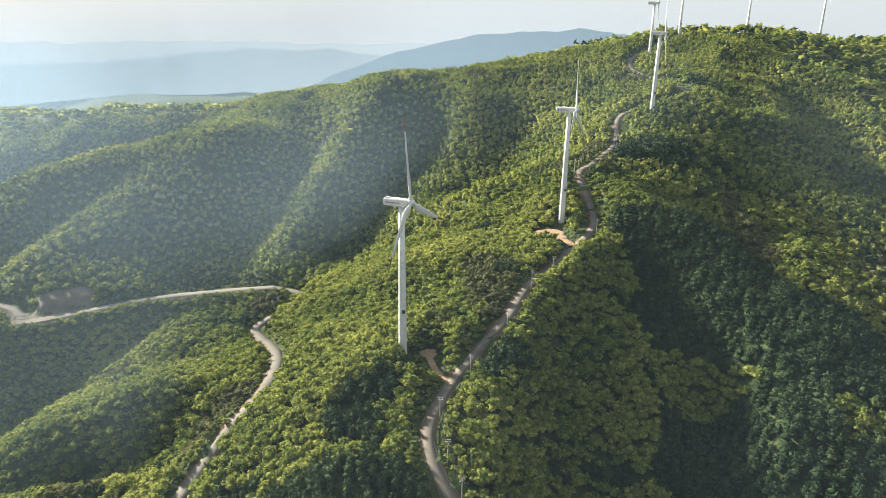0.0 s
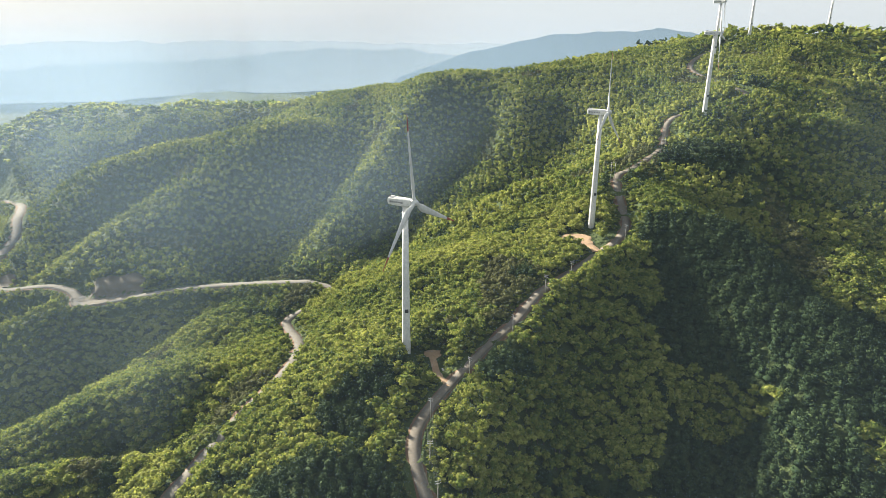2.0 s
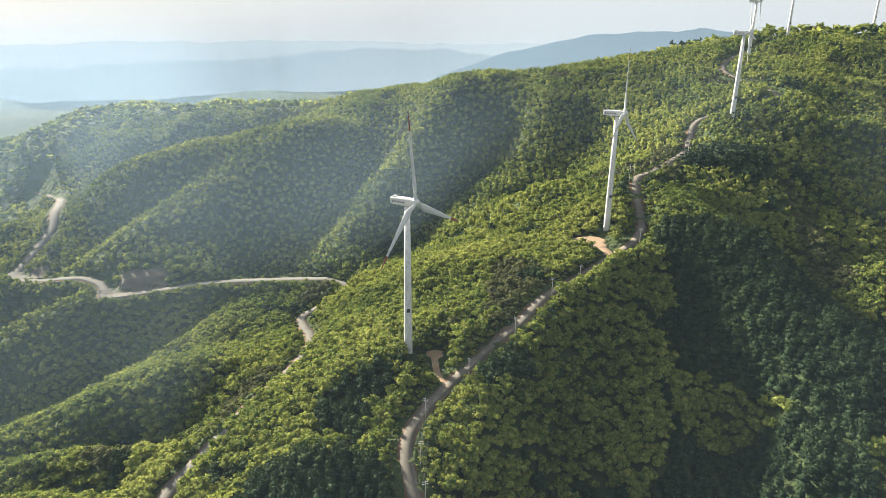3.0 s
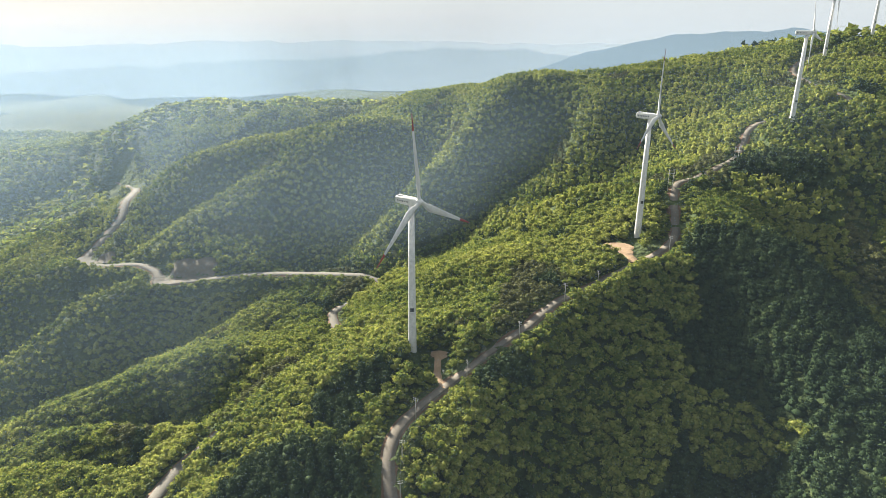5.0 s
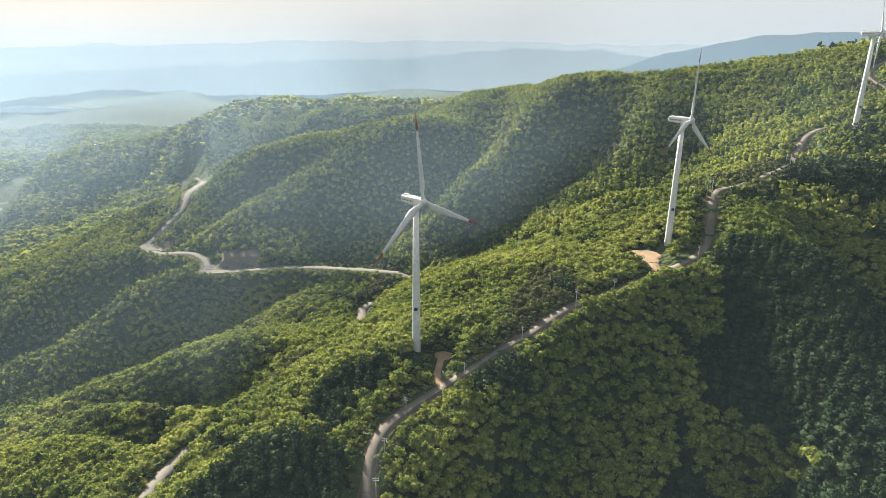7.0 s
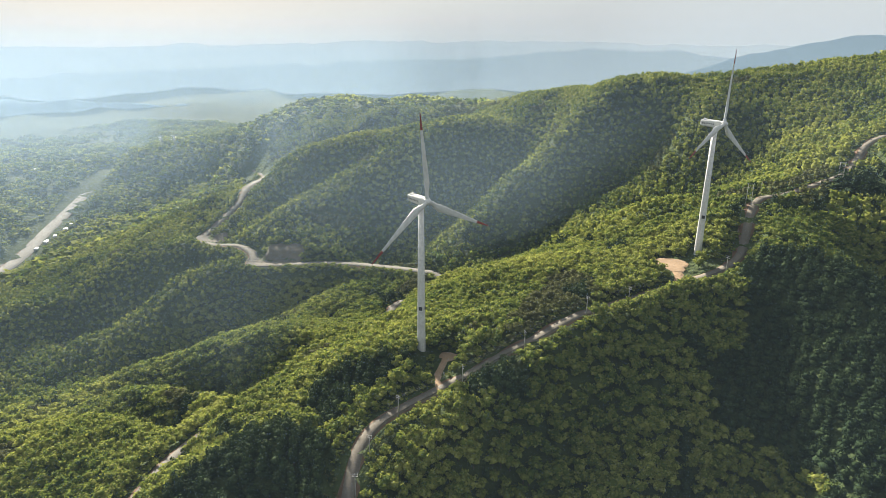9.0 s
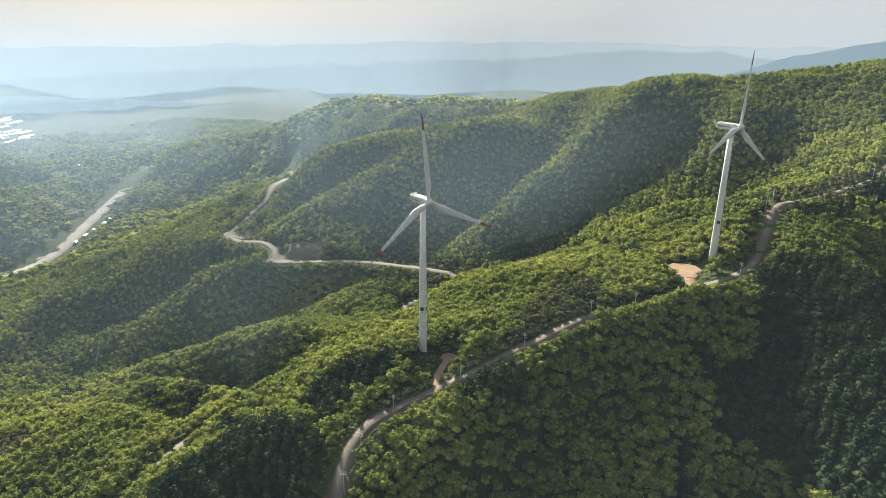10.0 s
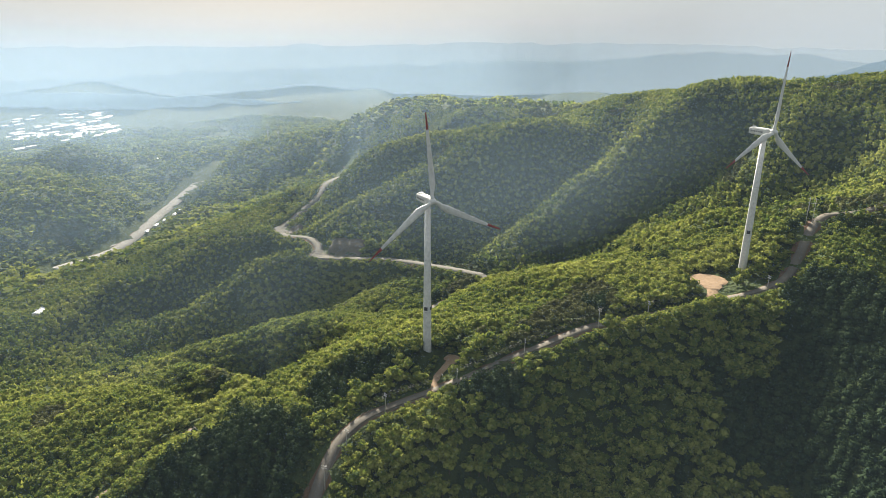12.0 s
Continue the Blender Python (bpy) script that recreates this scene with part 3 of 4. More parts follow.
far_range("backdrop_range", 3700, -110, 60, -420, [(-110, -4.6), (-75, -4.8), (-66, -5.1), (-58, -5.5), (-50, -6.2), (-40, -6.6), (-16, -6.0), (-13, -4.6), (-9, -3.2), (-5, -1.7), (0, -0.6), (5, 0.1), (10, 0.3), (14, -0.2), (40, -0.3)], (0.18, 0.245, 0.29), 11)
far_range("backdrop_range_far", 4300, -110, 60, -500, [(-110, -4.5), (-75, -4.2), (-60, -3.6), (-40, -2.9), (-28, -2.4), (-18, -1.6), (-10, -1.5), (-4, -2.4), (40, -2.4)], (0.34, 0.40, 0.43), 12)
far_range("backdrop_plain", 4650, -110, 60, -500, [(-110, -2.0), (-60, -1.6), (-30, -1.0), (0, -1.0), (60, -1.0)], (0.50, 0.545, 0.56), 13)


# ---- forest ----
rng = np.random.default_rng(7)
PHI = (1 + 5 ** 0.5) / 2
ICO_V = np.array([(-1, PHI, 0), (1, PHI, 0), (-1, -PHI, 0), (1, -PHI, 0), (0, -1, PHI), (0, 1, PHI), (0, -1, -PHI), (0, 1, -PHI), (PHI, 0, -1), (PHI, 0, 1), (-PHI, 0, -1), (-PHI, 0, 1)]) / (1 + PHI * PHI) ** 0.5
ICO_F = np.array([(0, 11, 5), (0, 5, 1), (0, 1, 7), (0, 7, 10), (0, 10, 11), (1, 5, 9), (5, 11, 4), (11, 10, 2), (10, 7, 6), (7, 1, 8),
                  (3, 9, 4), (3, 4, 2), (3, 2, 6), (3, 6, 8), (3, 8, 9), (4, 9, 5), (2, 4, 11), (6, 2, 10), (8, 6, 7), (9, 8, 1)])


def lobe(centre, radii):
    q, _ = np.linalg.qr(rng.normal(size=(3, 3)))
    v = (ICO_V @ q.T) * (1 + rng.uniform(-0.22, 0.22, (12, 1)))
    return v * np.array(radii) + np.array(centre), ICO_F


def sprigs(lobes, n, size, rise=0.12):
    """Leafy tufts standing out from the crown's skin."""
    vs, fs = [], []
    for i in range(n):
        c, r = lobes[rng.integers(len(lobes))]
        d = rng.normal(size=3)
        d[2] = abs(d[2]) * 0.9 + 0.05
        d /= np.linalg.norm(d)
        p = np.array(c) + d * np.array(r) * rng.uniform(0.92, 1.15)
        t = np.cross(d, rng.normal(size=3))
        t /= np.linalg.norm(t)
        u = np.cross(d, t) + rise * d
        s = size * rng.uniform(0.6, 1.3)
        vs += [p - t * s * 0.5, p + t * s * 0.5 + d * s * rng.uniform(-0.2, 0.25), p + u * s * rng.uniform(0.7, 1.2)]
        fs.append((3 * i, 3 * i + 1, 3 * i + 2))
    return np.array(vs), np.array(fs)


def join(pieces):
    vs, fs, o = [], [], 0
    for v, f in pieces:
        vs.append(v)
        fs.append(np.asarray(f) + o)
        o += len(v)
    return np.vstack(vs), np.vstack(fs)


UPPER = ICO_F[ICO_V[ICO_F][:, :, 2].mean(1) > -0.42]


def broadleaf(lobes, tufts, size):
    """A crown one unit high and about one wide, its foot at the origin: rounded clumps over a core, with leafy tufts."""
    spots = [((0, 0, 0.5), (0.33, 0.33, 0.36))]
    for i in range(lobes):
        rise = 1.25 if i == lobes - 1 else (0.85 if i % 3 == 2 else 0.25) + rng.uniform(-0.15, 0.2)
        an, rr, r = 2.4 * i + rng.uniform(-0.35, 0.35), rng.uniform(0.27, 0.36), rng.uniform(0.15, 0.235)
        spots.append(((rr * math.cos(rise) * math.cos(an), rr * math.cos(rise) * math.sin(an), 0.5 + rr * math.sin(rise)), (r, r, 0.85 * r)))
    clumps = []
    for c, r in spots:
        v = ICO_V * (1 + rng.uniform(-0.2, 0.2, (12, 1)))
        an = rng.uniform(0, 6.28)
        v = v @ np.array([(math.cos(an), math.sin(an), 0), (-math.sin(an), math.cos(an), 0), (0, 0, 1)])
        clumps.append((v * np.array(r) * 0.86 + np.array(c), UPPER))
    return join(clumps + ([sprigs(spots[1:] or spots, tufts, size, 0.4)] if tufts else []))


def pine(lobes, tufts, size, cores=2):
    spots = []
    for i in range(lobes):
        h = 0.28 + 0.62 * i / max(1, lobes - 1)
        r = 0.36 * (1.08 - h) + 0.08
        spots.append(((rng.uniform(-0.06, 0.06), rng.uniform(-0.06, 0.06), h), (r, r, 0.18)))
    picks = spots if cores >= lobes else [spots[0], spots[lobes // 2]][:cores]
    return join([lobe(*q) for q in picks] + [sprigs(spots, tufts, size, 0.7)])


def wood(name, xy, z, height, width, shapes, mats, kind_of, label):
    """One mesh of many trees: every tree takes one of the shapes, turned and scaled."""
    vs, fs, mi, o = [], [], [], 0
    pick = rng.integers(840, size=len(xy))
    for g in range(len(shapes)):
        for s in range(len(shapes[g])):
            w = np.where((kind_of == g) & (pick % len(shapes[g]) == s))[0]
            if not len(w):
                continue
            v, f = shapes[g][s]
            an = rng.uniform(0, 2 * math.pi, len(w))
            c, sn = np.cos(an)[:, None], np.sin(an)[:, None]
            x = (v[:, 0] * c - v[:, 1] * sn) * width[w, None] + xy[w, 0, None]
            y = (v[:, 0] * sn + v[:, 1] * c) * width[w, None] + xy[w, 1, None]
            zz = v[:, 2] * height[w, None] + z[w, None]
            vs.append(np.stack([x, y, zz], -1).reshape(-1, 3))
            fs.append((f[None] + (np.arange(len(w)) * len(v))[:, None, None] + o).reshape(-1, 3))
            mi.append(np.full(len(w) * len(f), g))
            o += len(w) * len(v)
    return tagged(raw_mesh(name, np.vstack(vs), np.vstack(fs), mats, np.concatenate(mi)), label, "trees", kind="stuff")


PADS = [(73, 416, 12.5), (66, 405, 8.0), (79, 401, 7.0), (82, 391, 4.5), (-6.5, 291, 5.5), (-4.5, 282, 3.6), (-3, 275, 2.8), (1, 270, 3.0)]
CLEAR = [(cx, cy, r + 1.3) for cx, cy, r in PADS] + [(-19.2, 286.9, 4.5), (-15, 280, 5.0), (-11, 273, 3.5), (82.3, 434.5, 7.0), (196.5, 625, 7), (270, 895, 8), (342, 1000, 10), (92, 422, 6.0), (90, 408, 5)]
CUTS = [(-329, 467, 11), (-338, 473, 9), (-490, 539, 12), (-499, 545, 10), (-318, 480, 17), (-298, 487, 15), (-345, 500, 10), (-470, 545, 12), (-452, 535, 10)]


def scatter(x0, x1, y0, y1, step, skip=None, gap=2.4):
    gx, gy = np.meshgrid(np.arange(x0, x1, step), np.arange(y0, y1, step))
    x = gx.ravel() + rng.uniform(-0.42, 0.42, gx.size) * step
    y = gy.ravel() + rng.uniform(-0.42, 0.42, gx.size) * step
    keep = road_gap(x, y)[0] > gap + np.where((x < -290) & (y > 440), 3.0, 0.0)
    for cx, cy, r in CLEAR + CUTS:
        keep &= np.hypot(x - cx, y - cy) > r
    if skip:
        keep &= ~skip(x, y)
    return np.column_stack([x, y])[keep]


def species(xy):
    """0 broadleaf, 1 pine, 2 still budding."""
    x, y = xy.T
    n = value_noise(x, y, 34, 21) + 0.5 * value_noise(x, y, 13, 22)
    inside = lambda a, b: np.clip(np.minimum(a, b) / 14, -1, 1)
    stand = inside(np.minimum(x - np.where(y < 310, 98, 110), 285 - x), np.minimum(y - 120, 428 - 0.22 * (x - 112) - y))
    front = inside(np.minimum(x + 66, 4 - x), np.minimum(y - 150, 214 - y))
    shade = inside(np.minimum(x - 140, 215 - x), np.minimum(y - 530, 575 - y))
    bright = (np.hypot(x - 128, y - 300) < 20) | (np.hypot(x - 151, y - 292) < 9) | (np.hypot(x - 190, y - 250) < 12)
    p = np.maximum(np.maximum(stand, front), shade) * 0.42 + n * 0.5 > 0.12
    p |= (n > 0.44)
    p &= ~bright
    brown = (np.hypot((x - 18), (y - 342) * 0.7) < 30) & (n > -0.1) | (np.hypot(x + 122, (y - 300) * 0.5) < 16) & (n > -0.05) | (value_noise(x, y, 45, 25) > 0.36)
    return np.where(p, 1, np.where(brown, 2, 0))


def plant(name, xy, tall, wide, shapes, label):
    k = species(xy)
    h = rng.uniform(tall[0], tall[1], len(xy)) * np.where(k == 1, 1.12, np.where(k == 2, 0.85, 1.0))
    w = h * rng.uniform(wide[0], wide[1], len(xy)) * np.where(k == 1, 0.85, 1.0)
    small = np.clip(road_gap(*xy.T)[0] / 9, 0.4, 1)
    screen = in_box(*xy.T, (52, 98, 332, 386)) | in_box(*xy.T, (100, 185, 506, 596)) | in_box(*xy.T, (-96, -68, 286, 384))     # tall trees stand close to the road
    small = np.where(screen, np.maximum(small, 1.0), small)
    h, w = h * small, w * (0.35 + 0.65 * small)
    return wood(name, xy, land(*xy.T) - 0.6, h, w, shapes, [LEAF, PINE, TWIG], k, label)


NEAR = (-340, 300, 145, 500)
STAND = (-46, 62, 190, 285)      # the stretch whose trees are things of their own
in_box = lambda x, y, b: (x > b[0]) & (x < b[1]) & (y > b[2]) & (y < b[3])
near_xy = scatter(*NEAR, 4.7)
near_shapes = [[broadleaf(6, 74, 0.125) for i in range(9)], [pine(5, 84, 0.105, 3) for i in range(6)], [broadleaf(6, 70, 0.125) for i in range(4)]]
mid_shapes = [[broadleaf(2, 14, 0.2) for i in range(8)], [pine(3, 22, 0.2, 1) for i in range(4)], [broadleaf(2, 14, 0.2) for i in range(4)]]
far_shapes = [[broadleaf(1, 5, 0.4) for i in range(5)], [broadleaf(1, 4, 0.4) for i in range(3)], [broadleaf(1, 4, 0.4) for i in range(3)]]
own = in_box(near_xy[:, 0], near_xy[:, 1], STAND)
own &= np.cumsum(own) <= 300
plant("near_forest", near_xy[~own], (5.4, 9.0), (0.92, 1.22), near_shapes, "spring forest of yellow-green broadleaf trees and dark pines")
mid_xy = scatter(-760, 480, 60, 1010, 6.3, lambda x, y: in_box(x, y, NEAR))
plant("hillside_forest", mid_xy, (5.8, 9.2), (1.0, 1.3), mid_shapes, "hillside forest in fresh spring leaf")
far_xy = scatter(-2450, 900, -60, 1900, 16.0, lambda x, y: in_box(x, y, (-760, 480, 60, 1010)) | ((y < 200) & (x > -500)) | (np.hypot(x + 1300, y - 760) < 30), 16)
far_xy = far_xy[(land(*far_xy.T) > -226) | (value_noise(*far_xy.T, 120, 41) > -0.3)]
plant("distant_forest", far_xy, (8, 12), (1.7, 2.3), far_shapes, "distant wooded hills")

scrub = scatter(-520, 290, 130, 640, 2.6, None, 1.1)
gap = road_gap(*scrub.T)[0]
edge = (gap < 7.5) | np.any([np.hypot(scrub[:, 0] - cx, scrub[:, 1] - cy) < r + 4 for cx, cy, r in CLEAR + CUTS], axis=0)
scrub = scrub[edge]
sh = rng.uniform(0.9, 2.2, len(scrub)) * np.clip(road_gap(*scrub.T)[0] / 4, 0.35, 1)
scrub_shapes = [[broadleaf(3, 14, 0.3) for i in range(5)]] * 3
wood("undergrowth", scrub, land(*scrub.T) - 0.25, sh, sh * rng.uniform(1.3, 2.0, len(scrub)), scrub_shapes, [LEAF, PINE, TWIG], rng.choice([0, 0, 0, 2], len(scrub)), "low green shrubs and grass along the road edges")

# trees of the stretch beside the first turbine, each a thing with trunk and crown
tree_meshes = {}
for g, mat in enumerate((LEAF, PINE, TWIG)):
    for s, (v, f) in enumerate(near_shapes[g]):
        ob = raw_mesh("crown", v, f, [mat])
        tree_meshes[g, s] = ob.data
        bpy.data.objects.remove(ob)
trunk_bm = tube(bmesh.new(), [((0, 0, -0.12), 0.035, (0, 0, 1)), ((0.004, 0.003, 0.25), 0.026, (0, 0, 1)), ((-0.004, 0.004, 0.55), 0.014, (0, 0, 1)), ((0, 0, 0.8), 0.005, (0, 0, 1))], 6)
for an in (0.4, 2.4, 4.6):
    d = Vector((math.cos(an), math.sin(an), 0.9)).normalized()
    tube(trunk_bm, [(Vector((0, 0, 0.32 + 0.03 * an)), 0.012, d), (Vector((0, 0, 0.32 + 0.03 * an)) + d * 0.28, 0.004, d)], 5)
trunk_mesh = bpy.data.meshes.new("trunk")
trunk_bm.to_mesh(trunk_mesh)
trunk_bm.free()
trunk_mesh.materials.append(BARK)
kinds = species(near_xy[own])
feet = land(*near_xy[own].T)
words = (("broadleaf_tree", "broadleaf tree in fresh yellow-green spring leaf on the ridge"), ("pine_tree", "dark green pine with a dense crown on the ridge"), ("budding_tree", "brownish tree just coming into bud on the ridge"))
for (x, y), k, z in zip(near_xy[own], kinds, feet):
    h = rng.uniform(5.8, 9.4) * (1.0, 1.12, 0.85)[k] * float(np.clip(road_gap(np.array([x]), np.array([y]))[0][0] / 11, 0.42, 1))
    w = h * rng.uniform(0.85, 1.15) * (0.82 if k == 1 else 1.0)
    t = empty(words[k][0], Matrix.LocRotScale((x, y, z - 0.3), Euler((0, 0, rng.uniform(0, 6.28))), (w, w, h)))
    tagged(t, words[k][1], "tree", words[k][0].replace("_", " ") + "s beside the ridge road")
    for nm, me in (("trunk", trunk_mesh), ("crown", tree_meshes[k, int(rng.integers(len(near_shapes[k])))])):
        o = new(nm, me)
        o.parent = t


# ---- bare ground: sand pads, drive and cut banks ----
def patch(name, blobs, mat, label, cat, lift, step=1.2):
    """Bare ground over a group of discs, laid on the land with a ragged edge."""
    x0, x1 = min(b[0] - b[2] for b in blobs) - 1, max(b[0] + b[2] for b in blobs) + 1
    y0, y1 = min(b[1] - b[2] for b in blobs) - 1, max(b[1] + b[2] for b in blobs) + 1
    px, py = np.arange(x0, x1, step), np.arange(y0, y1, step)
    gx, gy = np.meshgrid(px, py)
    inside = np.max([b[2] - np.hypot(gx - b[0], gy - b[1]) for b in blobs], axis=0) + 1.2 * value_noise(gx, gy, 3.0, 31)
    gz = land(gx.ravel(), gy.ravel()).reshape(gx.shape) + lift * np.clip(inside + 0.6, -0.5, 1)
    ix = np.arange(gx.size).reshape(gx.shape)
    q = np.stack([ix[:-1, :-1], ix[:-1, 1:], ix[1:, 1:], ix[1:, :-1]], -1)[(inside[:-1, :-1] > -0.8) & (inside[1:, 1:] > -0.8)]
    return tagged(raw_mesh(name, np.column_stack([gx.ravel(), gy.ravel(), gz.ravel()]), q, [mat]), label, cat, kind="structure")


patch("sand_pad", [(71, 415, 9.5), (76, 406, 5.5)], SAND, "bare tan sand pad at the foot of a wind turbine", "ground", 0.6)
patch("sand_pad", [(-7, 292, 4.2), (-4, 293, 3.0)], SAND, "sandy drive and pad at the foot of a wind turbine", "ground", 0.6, 0.8)
patch("lay_by", [(-331, 470, 7.0), (-339, 476, 6.5)], ASPHALT, "wide pale bend of the mountain road", "road", 0.45, 1.5)
patch("lay_by", [(-488, 537, 9), (-499, 545, 8)], ASPHALT, "wide pale bend of the mountain road", "road", 0.45, 1.5)
patch("cut_bank", [(-318, 480, 17), (-298, 487, 15), (-308, 483, 14)], CUT, "bare brown cut bank above the road", "bank", 0.5, 2.5)
patch("cut_bank", [(-470, 545, 12), (-452, 535, 10)], CUT, "bare brown cut bank above the road", "bank", 0.5, 2.5)



# ---- utility poles and wires along the ridge road ----
def utility_pole(x, y, along, tall=10.5):
    z = float(land(x, y)[0])
    top = empty("utility_pole", pose(x, y, z, 0, 0, along))
    part("pole", tube(bmesh.new(), [((0, 0, -1), 0.2, (0, 0, 1)), ((0, 0, tall * 0.5), 0.16, (0, 0, 1)), ((0, 0, tall), 0.11, (0, 0, 1))], 10), POLE, top, "tapered grey concrete pole")
    for h in (tall - 0.5, tall - 1.5):
        part("crossarm", box(bmesh.new(), 0, 0.14, h, 2.3, 0.12, 0.14, 0.02), STEEL, top)
        for px in (-1.0, 0.0 if h > tall - 1 else -0.45, 1.0):
            part("insulator", tube(bmesh.new(), [((px, 0.14, h + 0.05), 0.05, (0, 0, 1)), ((px, 0.14, h + 0.2), 0.1, (0, 0, 1)), ((px, 0.14, h + 0.32), 0.06, (0, 0, 1))], 8), WHITE, top, "pale porcelain insulator")
    return tagged(top, "grey concrete utility pole with two crossarms beside the road", "utility pole", "poles along the ridge road"), Vector((x, y, z + tall - 0.3))


pole_spots = [(8, 198, 30), (2.8, 214, 5), (-0.5, 239, -10), (13.5, 270, -38), (32.5, 294.5, -42), (49, 332, -22), (64, 353, -35), (101.5, 411, -30)]
pole_tops = []
for x, y, al in pole_spots:
    pole_tops.append((utility_pole(x, y, al)[1], al))
for (a, a1), (b, b1) in zip(pole_tops, pole_tops[1:]):
    for off in (-1.0, 0.0, 1.0):
        p = a + Vector((math.cos(radians(a1)), math.sin(radians(a1)), 0)) * off
        q = b + Vector((math.cos(radians(b1)), math.sin(radians(b1)), 0)) * off
        span = (q - p).length
        bm = tube(bmesh.new(), [(p.lerp(q, t) - Vector((0, 0, 0.03 * span * 4 * t * (1 - t))), 0.03, q - p) for t in np.linspace(0, 1, 9)], 5)
        tagged(link_mesh("power_line", bm, DARK), "thin dark power line strung between utility poles", "cable", "lines along the ridge road")


def twin_mast(x, y, along):
    """Two poles side by side with crossbars, carrying a line over the ridge."""
    z = float(land(x, y)[0])
    top = empty("twin_mast", pose(x, y, z, 0, 0, along))
    for px in (-1.6, 1.6):
        part("pole", tube(bmesh.new(), [((px, 0, -1), 0.2, (0, 0, 1)), ((px, 0, 15), 0.13, (0, 0, 1))], 10), POLE, top)
    for h in (14.3, 11.8):
        part("crossbar", box(bmesh.new(), 0, 0.2, h, 5.0, 0.14, 0.18, 0.03), STEEL, top)
    return tagged(top, "twin concrete poles with steel crossbars beside the road", "mast", "twin masts on the ridge")


twin_mast(101, 488, 20)
twin_mast(150, 560, 20)


def sign_box(x, y):
    top = empty("road_sign", pose(x, y, float(land(x, y)[0]), 0, 0, -30))
    part("post", tube(bmesh.new(), [((0, 0, -0.5), 0.05, (0, 0, 1)), ((0, 0, 2.0), 0.05, (0, 0, 1))], 8), STEEL, top)
    part("board", box(bmesh.new(), 0, -0.08, 1.5, 1.3, 0.08, 1.1, 0.03), WHITE, top, "blank white board")
    tagged(top, "small white sign on a post by the drive", "sign")


sign_box(0.5, 275.5)


# ---- guard rails on the outer edge of the bends ----
def guard_rail(road, i0, i1, side, label):
    line = ROAD_LINES[road][i0:i1]
    t = np.gradient(line[:, :2], axis=0)
    t /= np.linalg.norm(t, axis=1)[:, None]
    p = np.column_stack([line[:, :2] + np.column_stack([t[:, 1], -t[:, 0]]) * side * (ROADS[road][0] / 2 - 0.35), line[:, 2] + 0.4])
    top = empty("guard_rail", pose(*p[0]))
    bm = bmesh.new()
    rows = [[bm.verts.new((*(q[:2] - p[0, :2] + np.array([t[k, 1], -t[k, 0]]) * o), q[2] - p[0, 2] + h)) for h, o in ((0.45, 0.0), (0.55, 0.06), (0.65, 0.0), (0.75, 0.06), (0.85, 0.0))] for k, q in enumerate(p)]
    for a, b in zip(rows, rows[1:]):
        for i in range(4):
            bm.faces.new((a[i], a[i + 1], b[i + 1], b[i]))
    bmesh.ops.solidify(bm, geom=bm.faces[:], thickness=0.02)
    part("rail", bm, RAIL, top)
    post = None
    for q in p[::1]:
        if post is None:
            post = part("post", box(bmesh.new(), 0, 0, 0.4, 0.12, 0.12, 0.9), RAIL, top)
            post.matrix_local = pose(*(q - p[0]))
        else:
            o = new("post", post.data)
            o.parent = top
            o.matrix_local = pose(*(q - p[0]))
    tagged(top, label, "guard rail", "rails on the bends")


nr = len(ROAD_LINES["ridge_road"])
guard_rail("ridge_road", 62, 86, 1, "dark weathered guard rail on the outer bend of the ridge road")
guard_rail("ridge_road", 22, 52, 1, "dark weathered guard rail along the ridge road")
guard_rail("lower_road", 40, 62, -1, "dark weathered guard rail on the outer bend of the mountain road")


# ---- the valley: houses, sheds and pylons ----
def gable(name, x, y, w, l, h, turn, roof_mat, label, cat, group):
    z = float(land(x, y)[0])
    top = empty(name, pose(x, y, z, 0, 0, turn))
    part("wall", box(bmesh.new(), 0, 0, h / 2 - 1, w, l, h + 2), PLASTER, top)
    bm = bmesh.new()
    hw, hl, r = w / 2 + 0.4, l / 2 + 0.4, h + w * 0.16
    sec = ((-hw, h - 0.1), (0, r), (hw, h - 0.1), (hw, h + 0.25), (0, r + 0.35), (-hw, h + 0.25))
    ends = [[bm.verts.new((px, py, pz)) for px, pz in sec] for py in (-hl, hl)]
    for i in range(6):
        bm.faces.new((ends[0][i], ends[0][(i + 1) % 6], ends[1][(i + 1) % 6], ends[1][i]))
    bm.faces.new(ends[0][::-1])
    bm.faces.new(ends[1])
    part("roof", bm, roof_mat, top)
    for k in range(max(1, min(4, int(l / 12)))):
        part("window", box(bmesh.new(), w / 2, -l / 2 + (k + 0.5) * l / max(1, min(4, int(l / 12))), h * 0.55, 0.25, min(4.0, l * 0.15), h * 0.3), DARK, top)
    return tagged(top, label, cat, group)


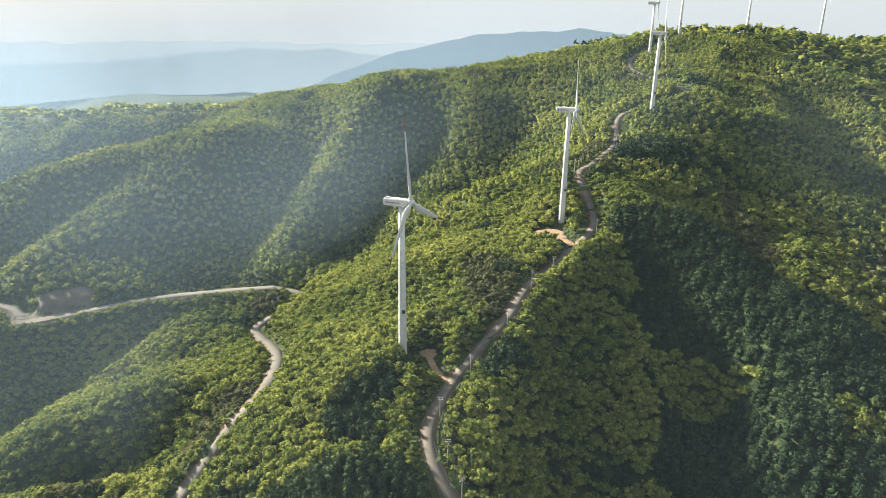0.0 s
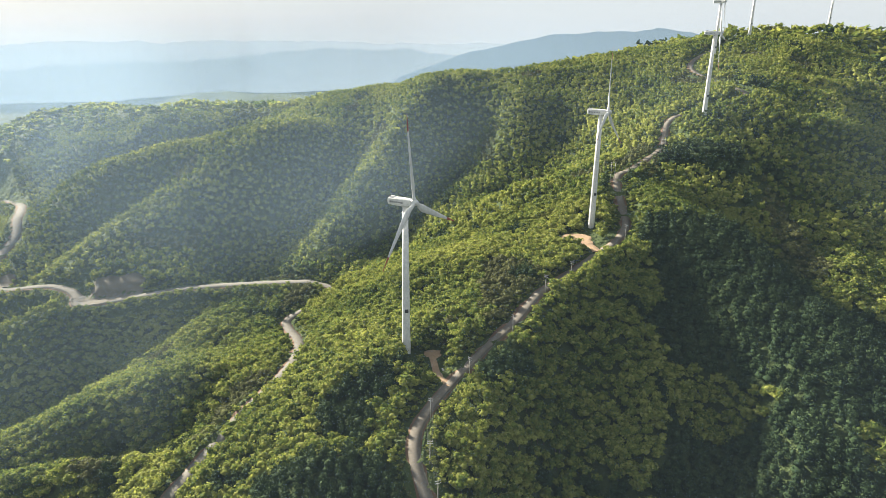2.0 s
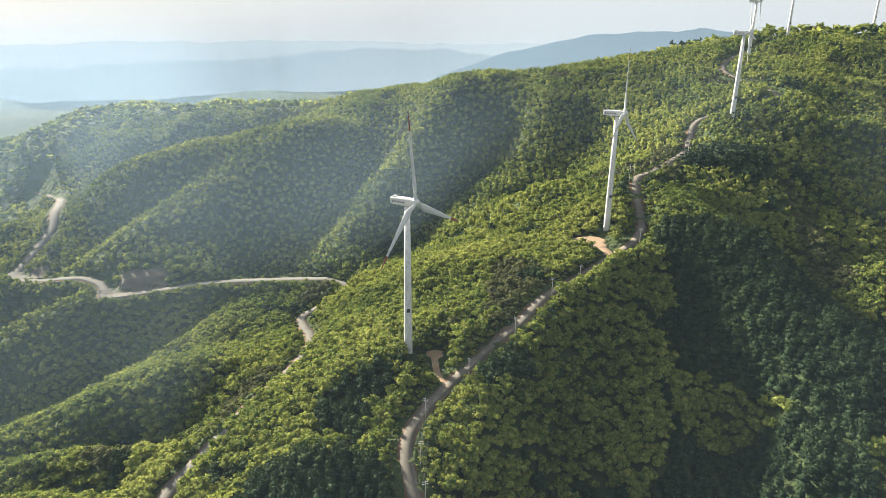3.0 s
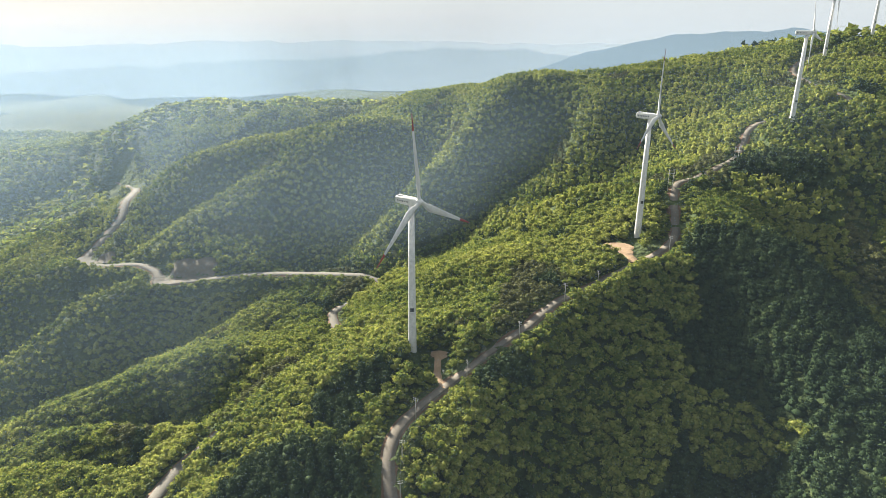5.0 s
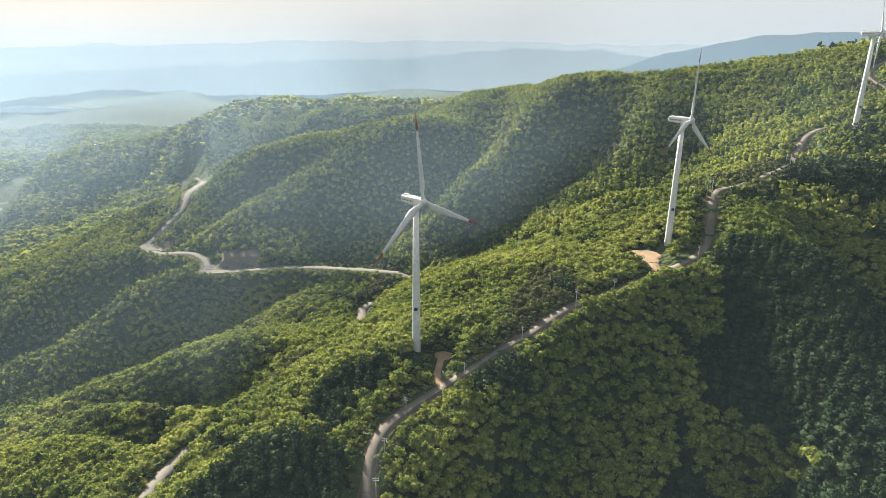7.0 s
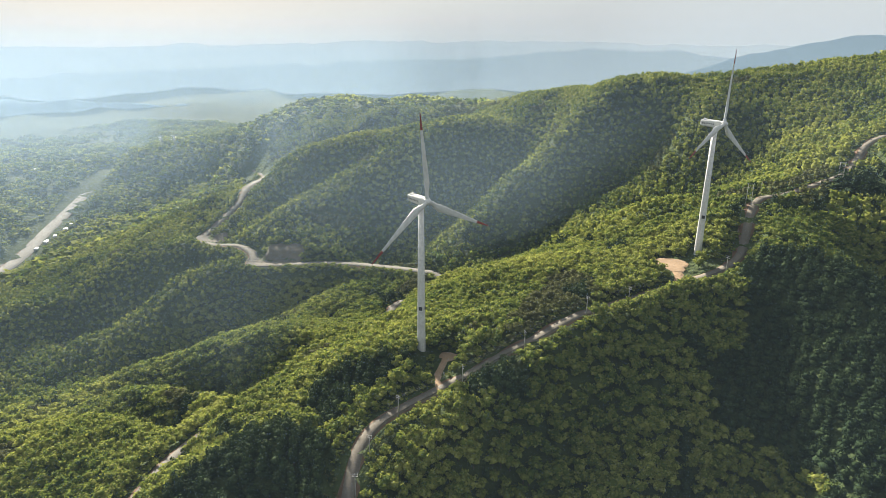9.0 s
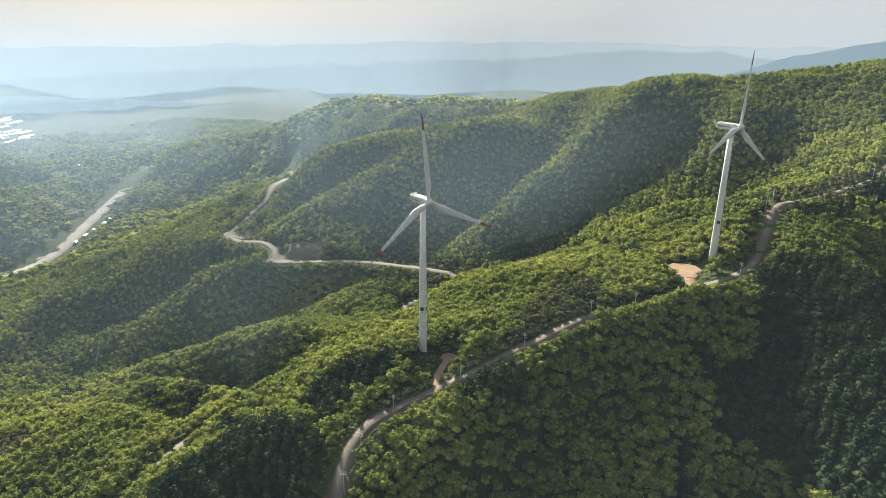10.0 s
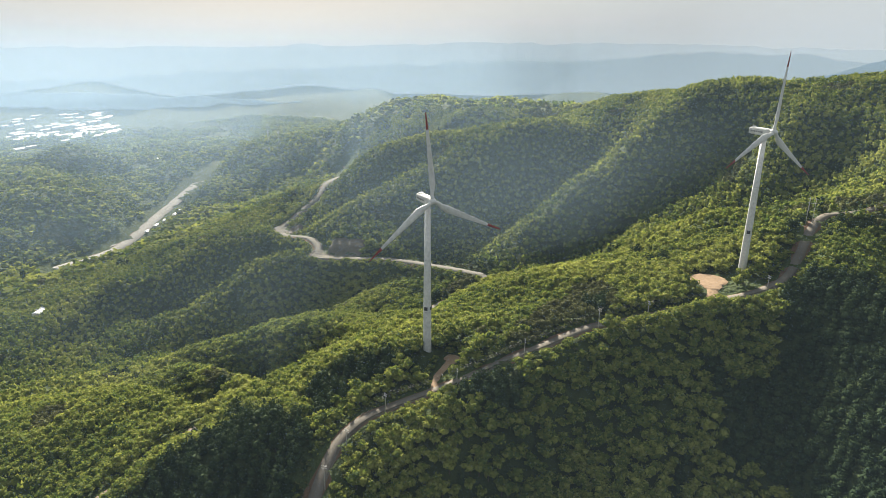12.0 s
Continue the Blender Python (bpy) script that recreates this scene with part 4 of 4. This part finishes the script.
gable("house", -622, 294, 8, 12, 6.5, 35, ROOF, "small pale house with a metal roof among the trees", "house", "houses in the woods")
gable("house", -640, 300, 7, 9, 4.5, 20, ROOF, "low shed beside the house among the trees", "house", "houses in the woods")
rnd = random.Random(5)
for row in range(13):
    for k in range(10):
        if rnd.random() < 0.25 + 0.02 * row:
            continue
        u, v = k / 9, row / 12
        x = -2330 - 800 * v - 40 * u + rnd.uniform(-25, 25)
        y = 800 + 330 * u + 200 * v + u * 130 * v + rnd.uniform(-18, 18)
        gable("shed", x, y, rnd.uniform(12, 22), rnd.uniform(26, 44) + 60 * rnd.random() * u, rnd.uniform(5, 8), 22 + rnd.uniform(-6, 6), ROOF, "long white-roofed industrial shed in the valley", "shed", "sheds in the valley")
for x, y in ((-1990, 820), (-2006, 845), (-2021, 868), (-2060, 905), (-1800, 985), (-1765, 1010), (-1700, 1060)):
    gable("farmhouse", x, y, rnd.uniform(9, 14), rnd.uniform(14, 26), rnd.uniform(4, 7), rnd.uniform(0, 90), ROOF, "white-roofed building in the hazy valley", "house", "buildings in the valley")
for x, y in ((-1128, 700), (-1150, 735), (-1178, 762), (-1110, 672), (-1085, 640)):
    gable("farmhouse", x, y, rnd.uniform(6, 9), rnd.uniform(9, 14), rnd.uniform(3.5, 5), rnd.uniform(30, 60), ROOF, "small pale-roofed building beside the highway", "house", "buildings beside the highway")


def lattice_pylon(x, y, tall, turn):
    z = float(land(x, y)[0])
    top = empty("lattice_pylon", pose(x, y, z, 0, 0, turn))
    half = lambda h: 4.2 * (1 - h / tall) ** 1.3 + 0.7
    for sx in (-1, 1):
        for sy in (-1, 1):
            part("leg", tube(bmesh.new(), [((sx * half(h), sy * half(h), h), 0.22, (0, 0, 1)) for h in np.linspace(-1, tall, 6)], 5), STEEL, top)
    for n in range(6):
        h0, h1 = tall * n / 6, tall * (n + 1) / 6
        a, b = half(h0), half(h1)
        bm = bmesh.new()
        for p, q in (((-a, -a, h0), (b, -b, h1)), ((a, -a, h0), (-b, -b, h1)), ((-a, a, h0), (b, b, h1)), ((a, a, h0), (-b, b, h1)), ((-a, -a, h0), (-b, b, h1)), ((a, -a, h0), (b, b, h1))):
            tube(bm, [(p, 0.13, Vector(q) - Vector(p)), (q, 0.13, Vector(q) - Vector(p))], 4)
        part("brace", bm, STEEL, top)
    for h in (tall * 0.72, tall * 0.84, tall * 0.95):
        part("crossarm", box(bmesh.new(), 0, 0, h, 14, 0.7, 0.7, 0.1), STEEL, top)
    tagged(top, "grey steel lattice pylon on a hazy hilltop", "pylon", "pylons in the valley")


lattice_pylon(-1270, 1104, 42, 20)
lattice_pylon(-1440, 1190, 40, 20)

# ---- haze, imitated by added see-through sheets standing across the land ----
def haze_material():
    m = bpy.data.materials.new("valley_haze")
    m.use_nodes = True
    nt = m.node_tree
    nt.nodes.remove(nt.nodes["Principled BSDF"])
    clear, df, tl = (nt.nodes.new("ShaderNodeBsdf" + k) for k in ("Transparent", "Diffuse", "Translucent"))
    # the blue-grey of airlight is given to the sheets as their colour
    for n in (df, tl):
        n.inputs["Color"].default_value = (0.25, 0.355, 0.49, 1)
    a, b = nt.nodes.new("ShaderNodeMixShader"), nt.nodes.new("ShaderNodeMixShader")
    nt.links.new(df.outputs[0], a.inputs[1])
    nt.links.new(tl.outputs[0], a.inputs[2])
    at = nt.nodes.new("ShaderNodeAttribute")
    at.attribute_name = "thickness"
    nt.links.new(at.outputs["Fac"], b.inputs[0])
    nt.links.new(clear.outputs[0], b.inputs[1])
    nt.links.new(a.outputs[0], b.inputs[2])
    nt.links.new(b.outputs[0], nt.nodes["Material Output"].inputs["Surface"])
    return m


HAZE = haze_material()


def veil(line, density, thin_from, thin_to, ends=(0.12, 0.12), lift=60.0):
    """A see-through sheet imitating haze along a line in plan, from the ground up, thinning with height and at its
    ends.
    """
    p = curve_points([(x, y, 0) for x, y in line], 25.0)
    n, rows = len(p), 21
    foot = land(p[:, 0], p[:, 1]) - 8
    vs, dens = [], []
    s = np.linspace(0, 1, n)
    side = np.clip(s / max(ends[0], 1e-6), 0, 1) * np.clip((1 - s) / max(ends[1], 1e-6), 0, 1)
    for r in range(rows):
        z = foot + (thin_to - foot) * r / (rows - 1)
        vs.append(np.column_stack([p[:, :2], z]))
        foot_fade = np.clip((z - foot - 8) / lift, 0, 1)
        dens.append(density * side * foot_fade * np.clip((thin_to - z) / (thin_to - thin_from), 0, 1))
    fs = [(r * n + i, r * n + i + 1, (r + 1) * n + i + 1, (r + 1) * n + i) for r in range(rows - 1) for i in range(n - 1)]
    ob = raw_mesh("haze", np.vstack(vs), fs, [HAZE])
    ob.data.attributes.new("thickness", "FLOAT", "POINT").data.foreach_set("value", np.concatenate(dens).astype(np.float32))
    return tagged(ob, "pale see-through sheet added to imitate haze", "haze", kind="stuff")


# the nearest sheet is added before the whole scene to lift its dark tones
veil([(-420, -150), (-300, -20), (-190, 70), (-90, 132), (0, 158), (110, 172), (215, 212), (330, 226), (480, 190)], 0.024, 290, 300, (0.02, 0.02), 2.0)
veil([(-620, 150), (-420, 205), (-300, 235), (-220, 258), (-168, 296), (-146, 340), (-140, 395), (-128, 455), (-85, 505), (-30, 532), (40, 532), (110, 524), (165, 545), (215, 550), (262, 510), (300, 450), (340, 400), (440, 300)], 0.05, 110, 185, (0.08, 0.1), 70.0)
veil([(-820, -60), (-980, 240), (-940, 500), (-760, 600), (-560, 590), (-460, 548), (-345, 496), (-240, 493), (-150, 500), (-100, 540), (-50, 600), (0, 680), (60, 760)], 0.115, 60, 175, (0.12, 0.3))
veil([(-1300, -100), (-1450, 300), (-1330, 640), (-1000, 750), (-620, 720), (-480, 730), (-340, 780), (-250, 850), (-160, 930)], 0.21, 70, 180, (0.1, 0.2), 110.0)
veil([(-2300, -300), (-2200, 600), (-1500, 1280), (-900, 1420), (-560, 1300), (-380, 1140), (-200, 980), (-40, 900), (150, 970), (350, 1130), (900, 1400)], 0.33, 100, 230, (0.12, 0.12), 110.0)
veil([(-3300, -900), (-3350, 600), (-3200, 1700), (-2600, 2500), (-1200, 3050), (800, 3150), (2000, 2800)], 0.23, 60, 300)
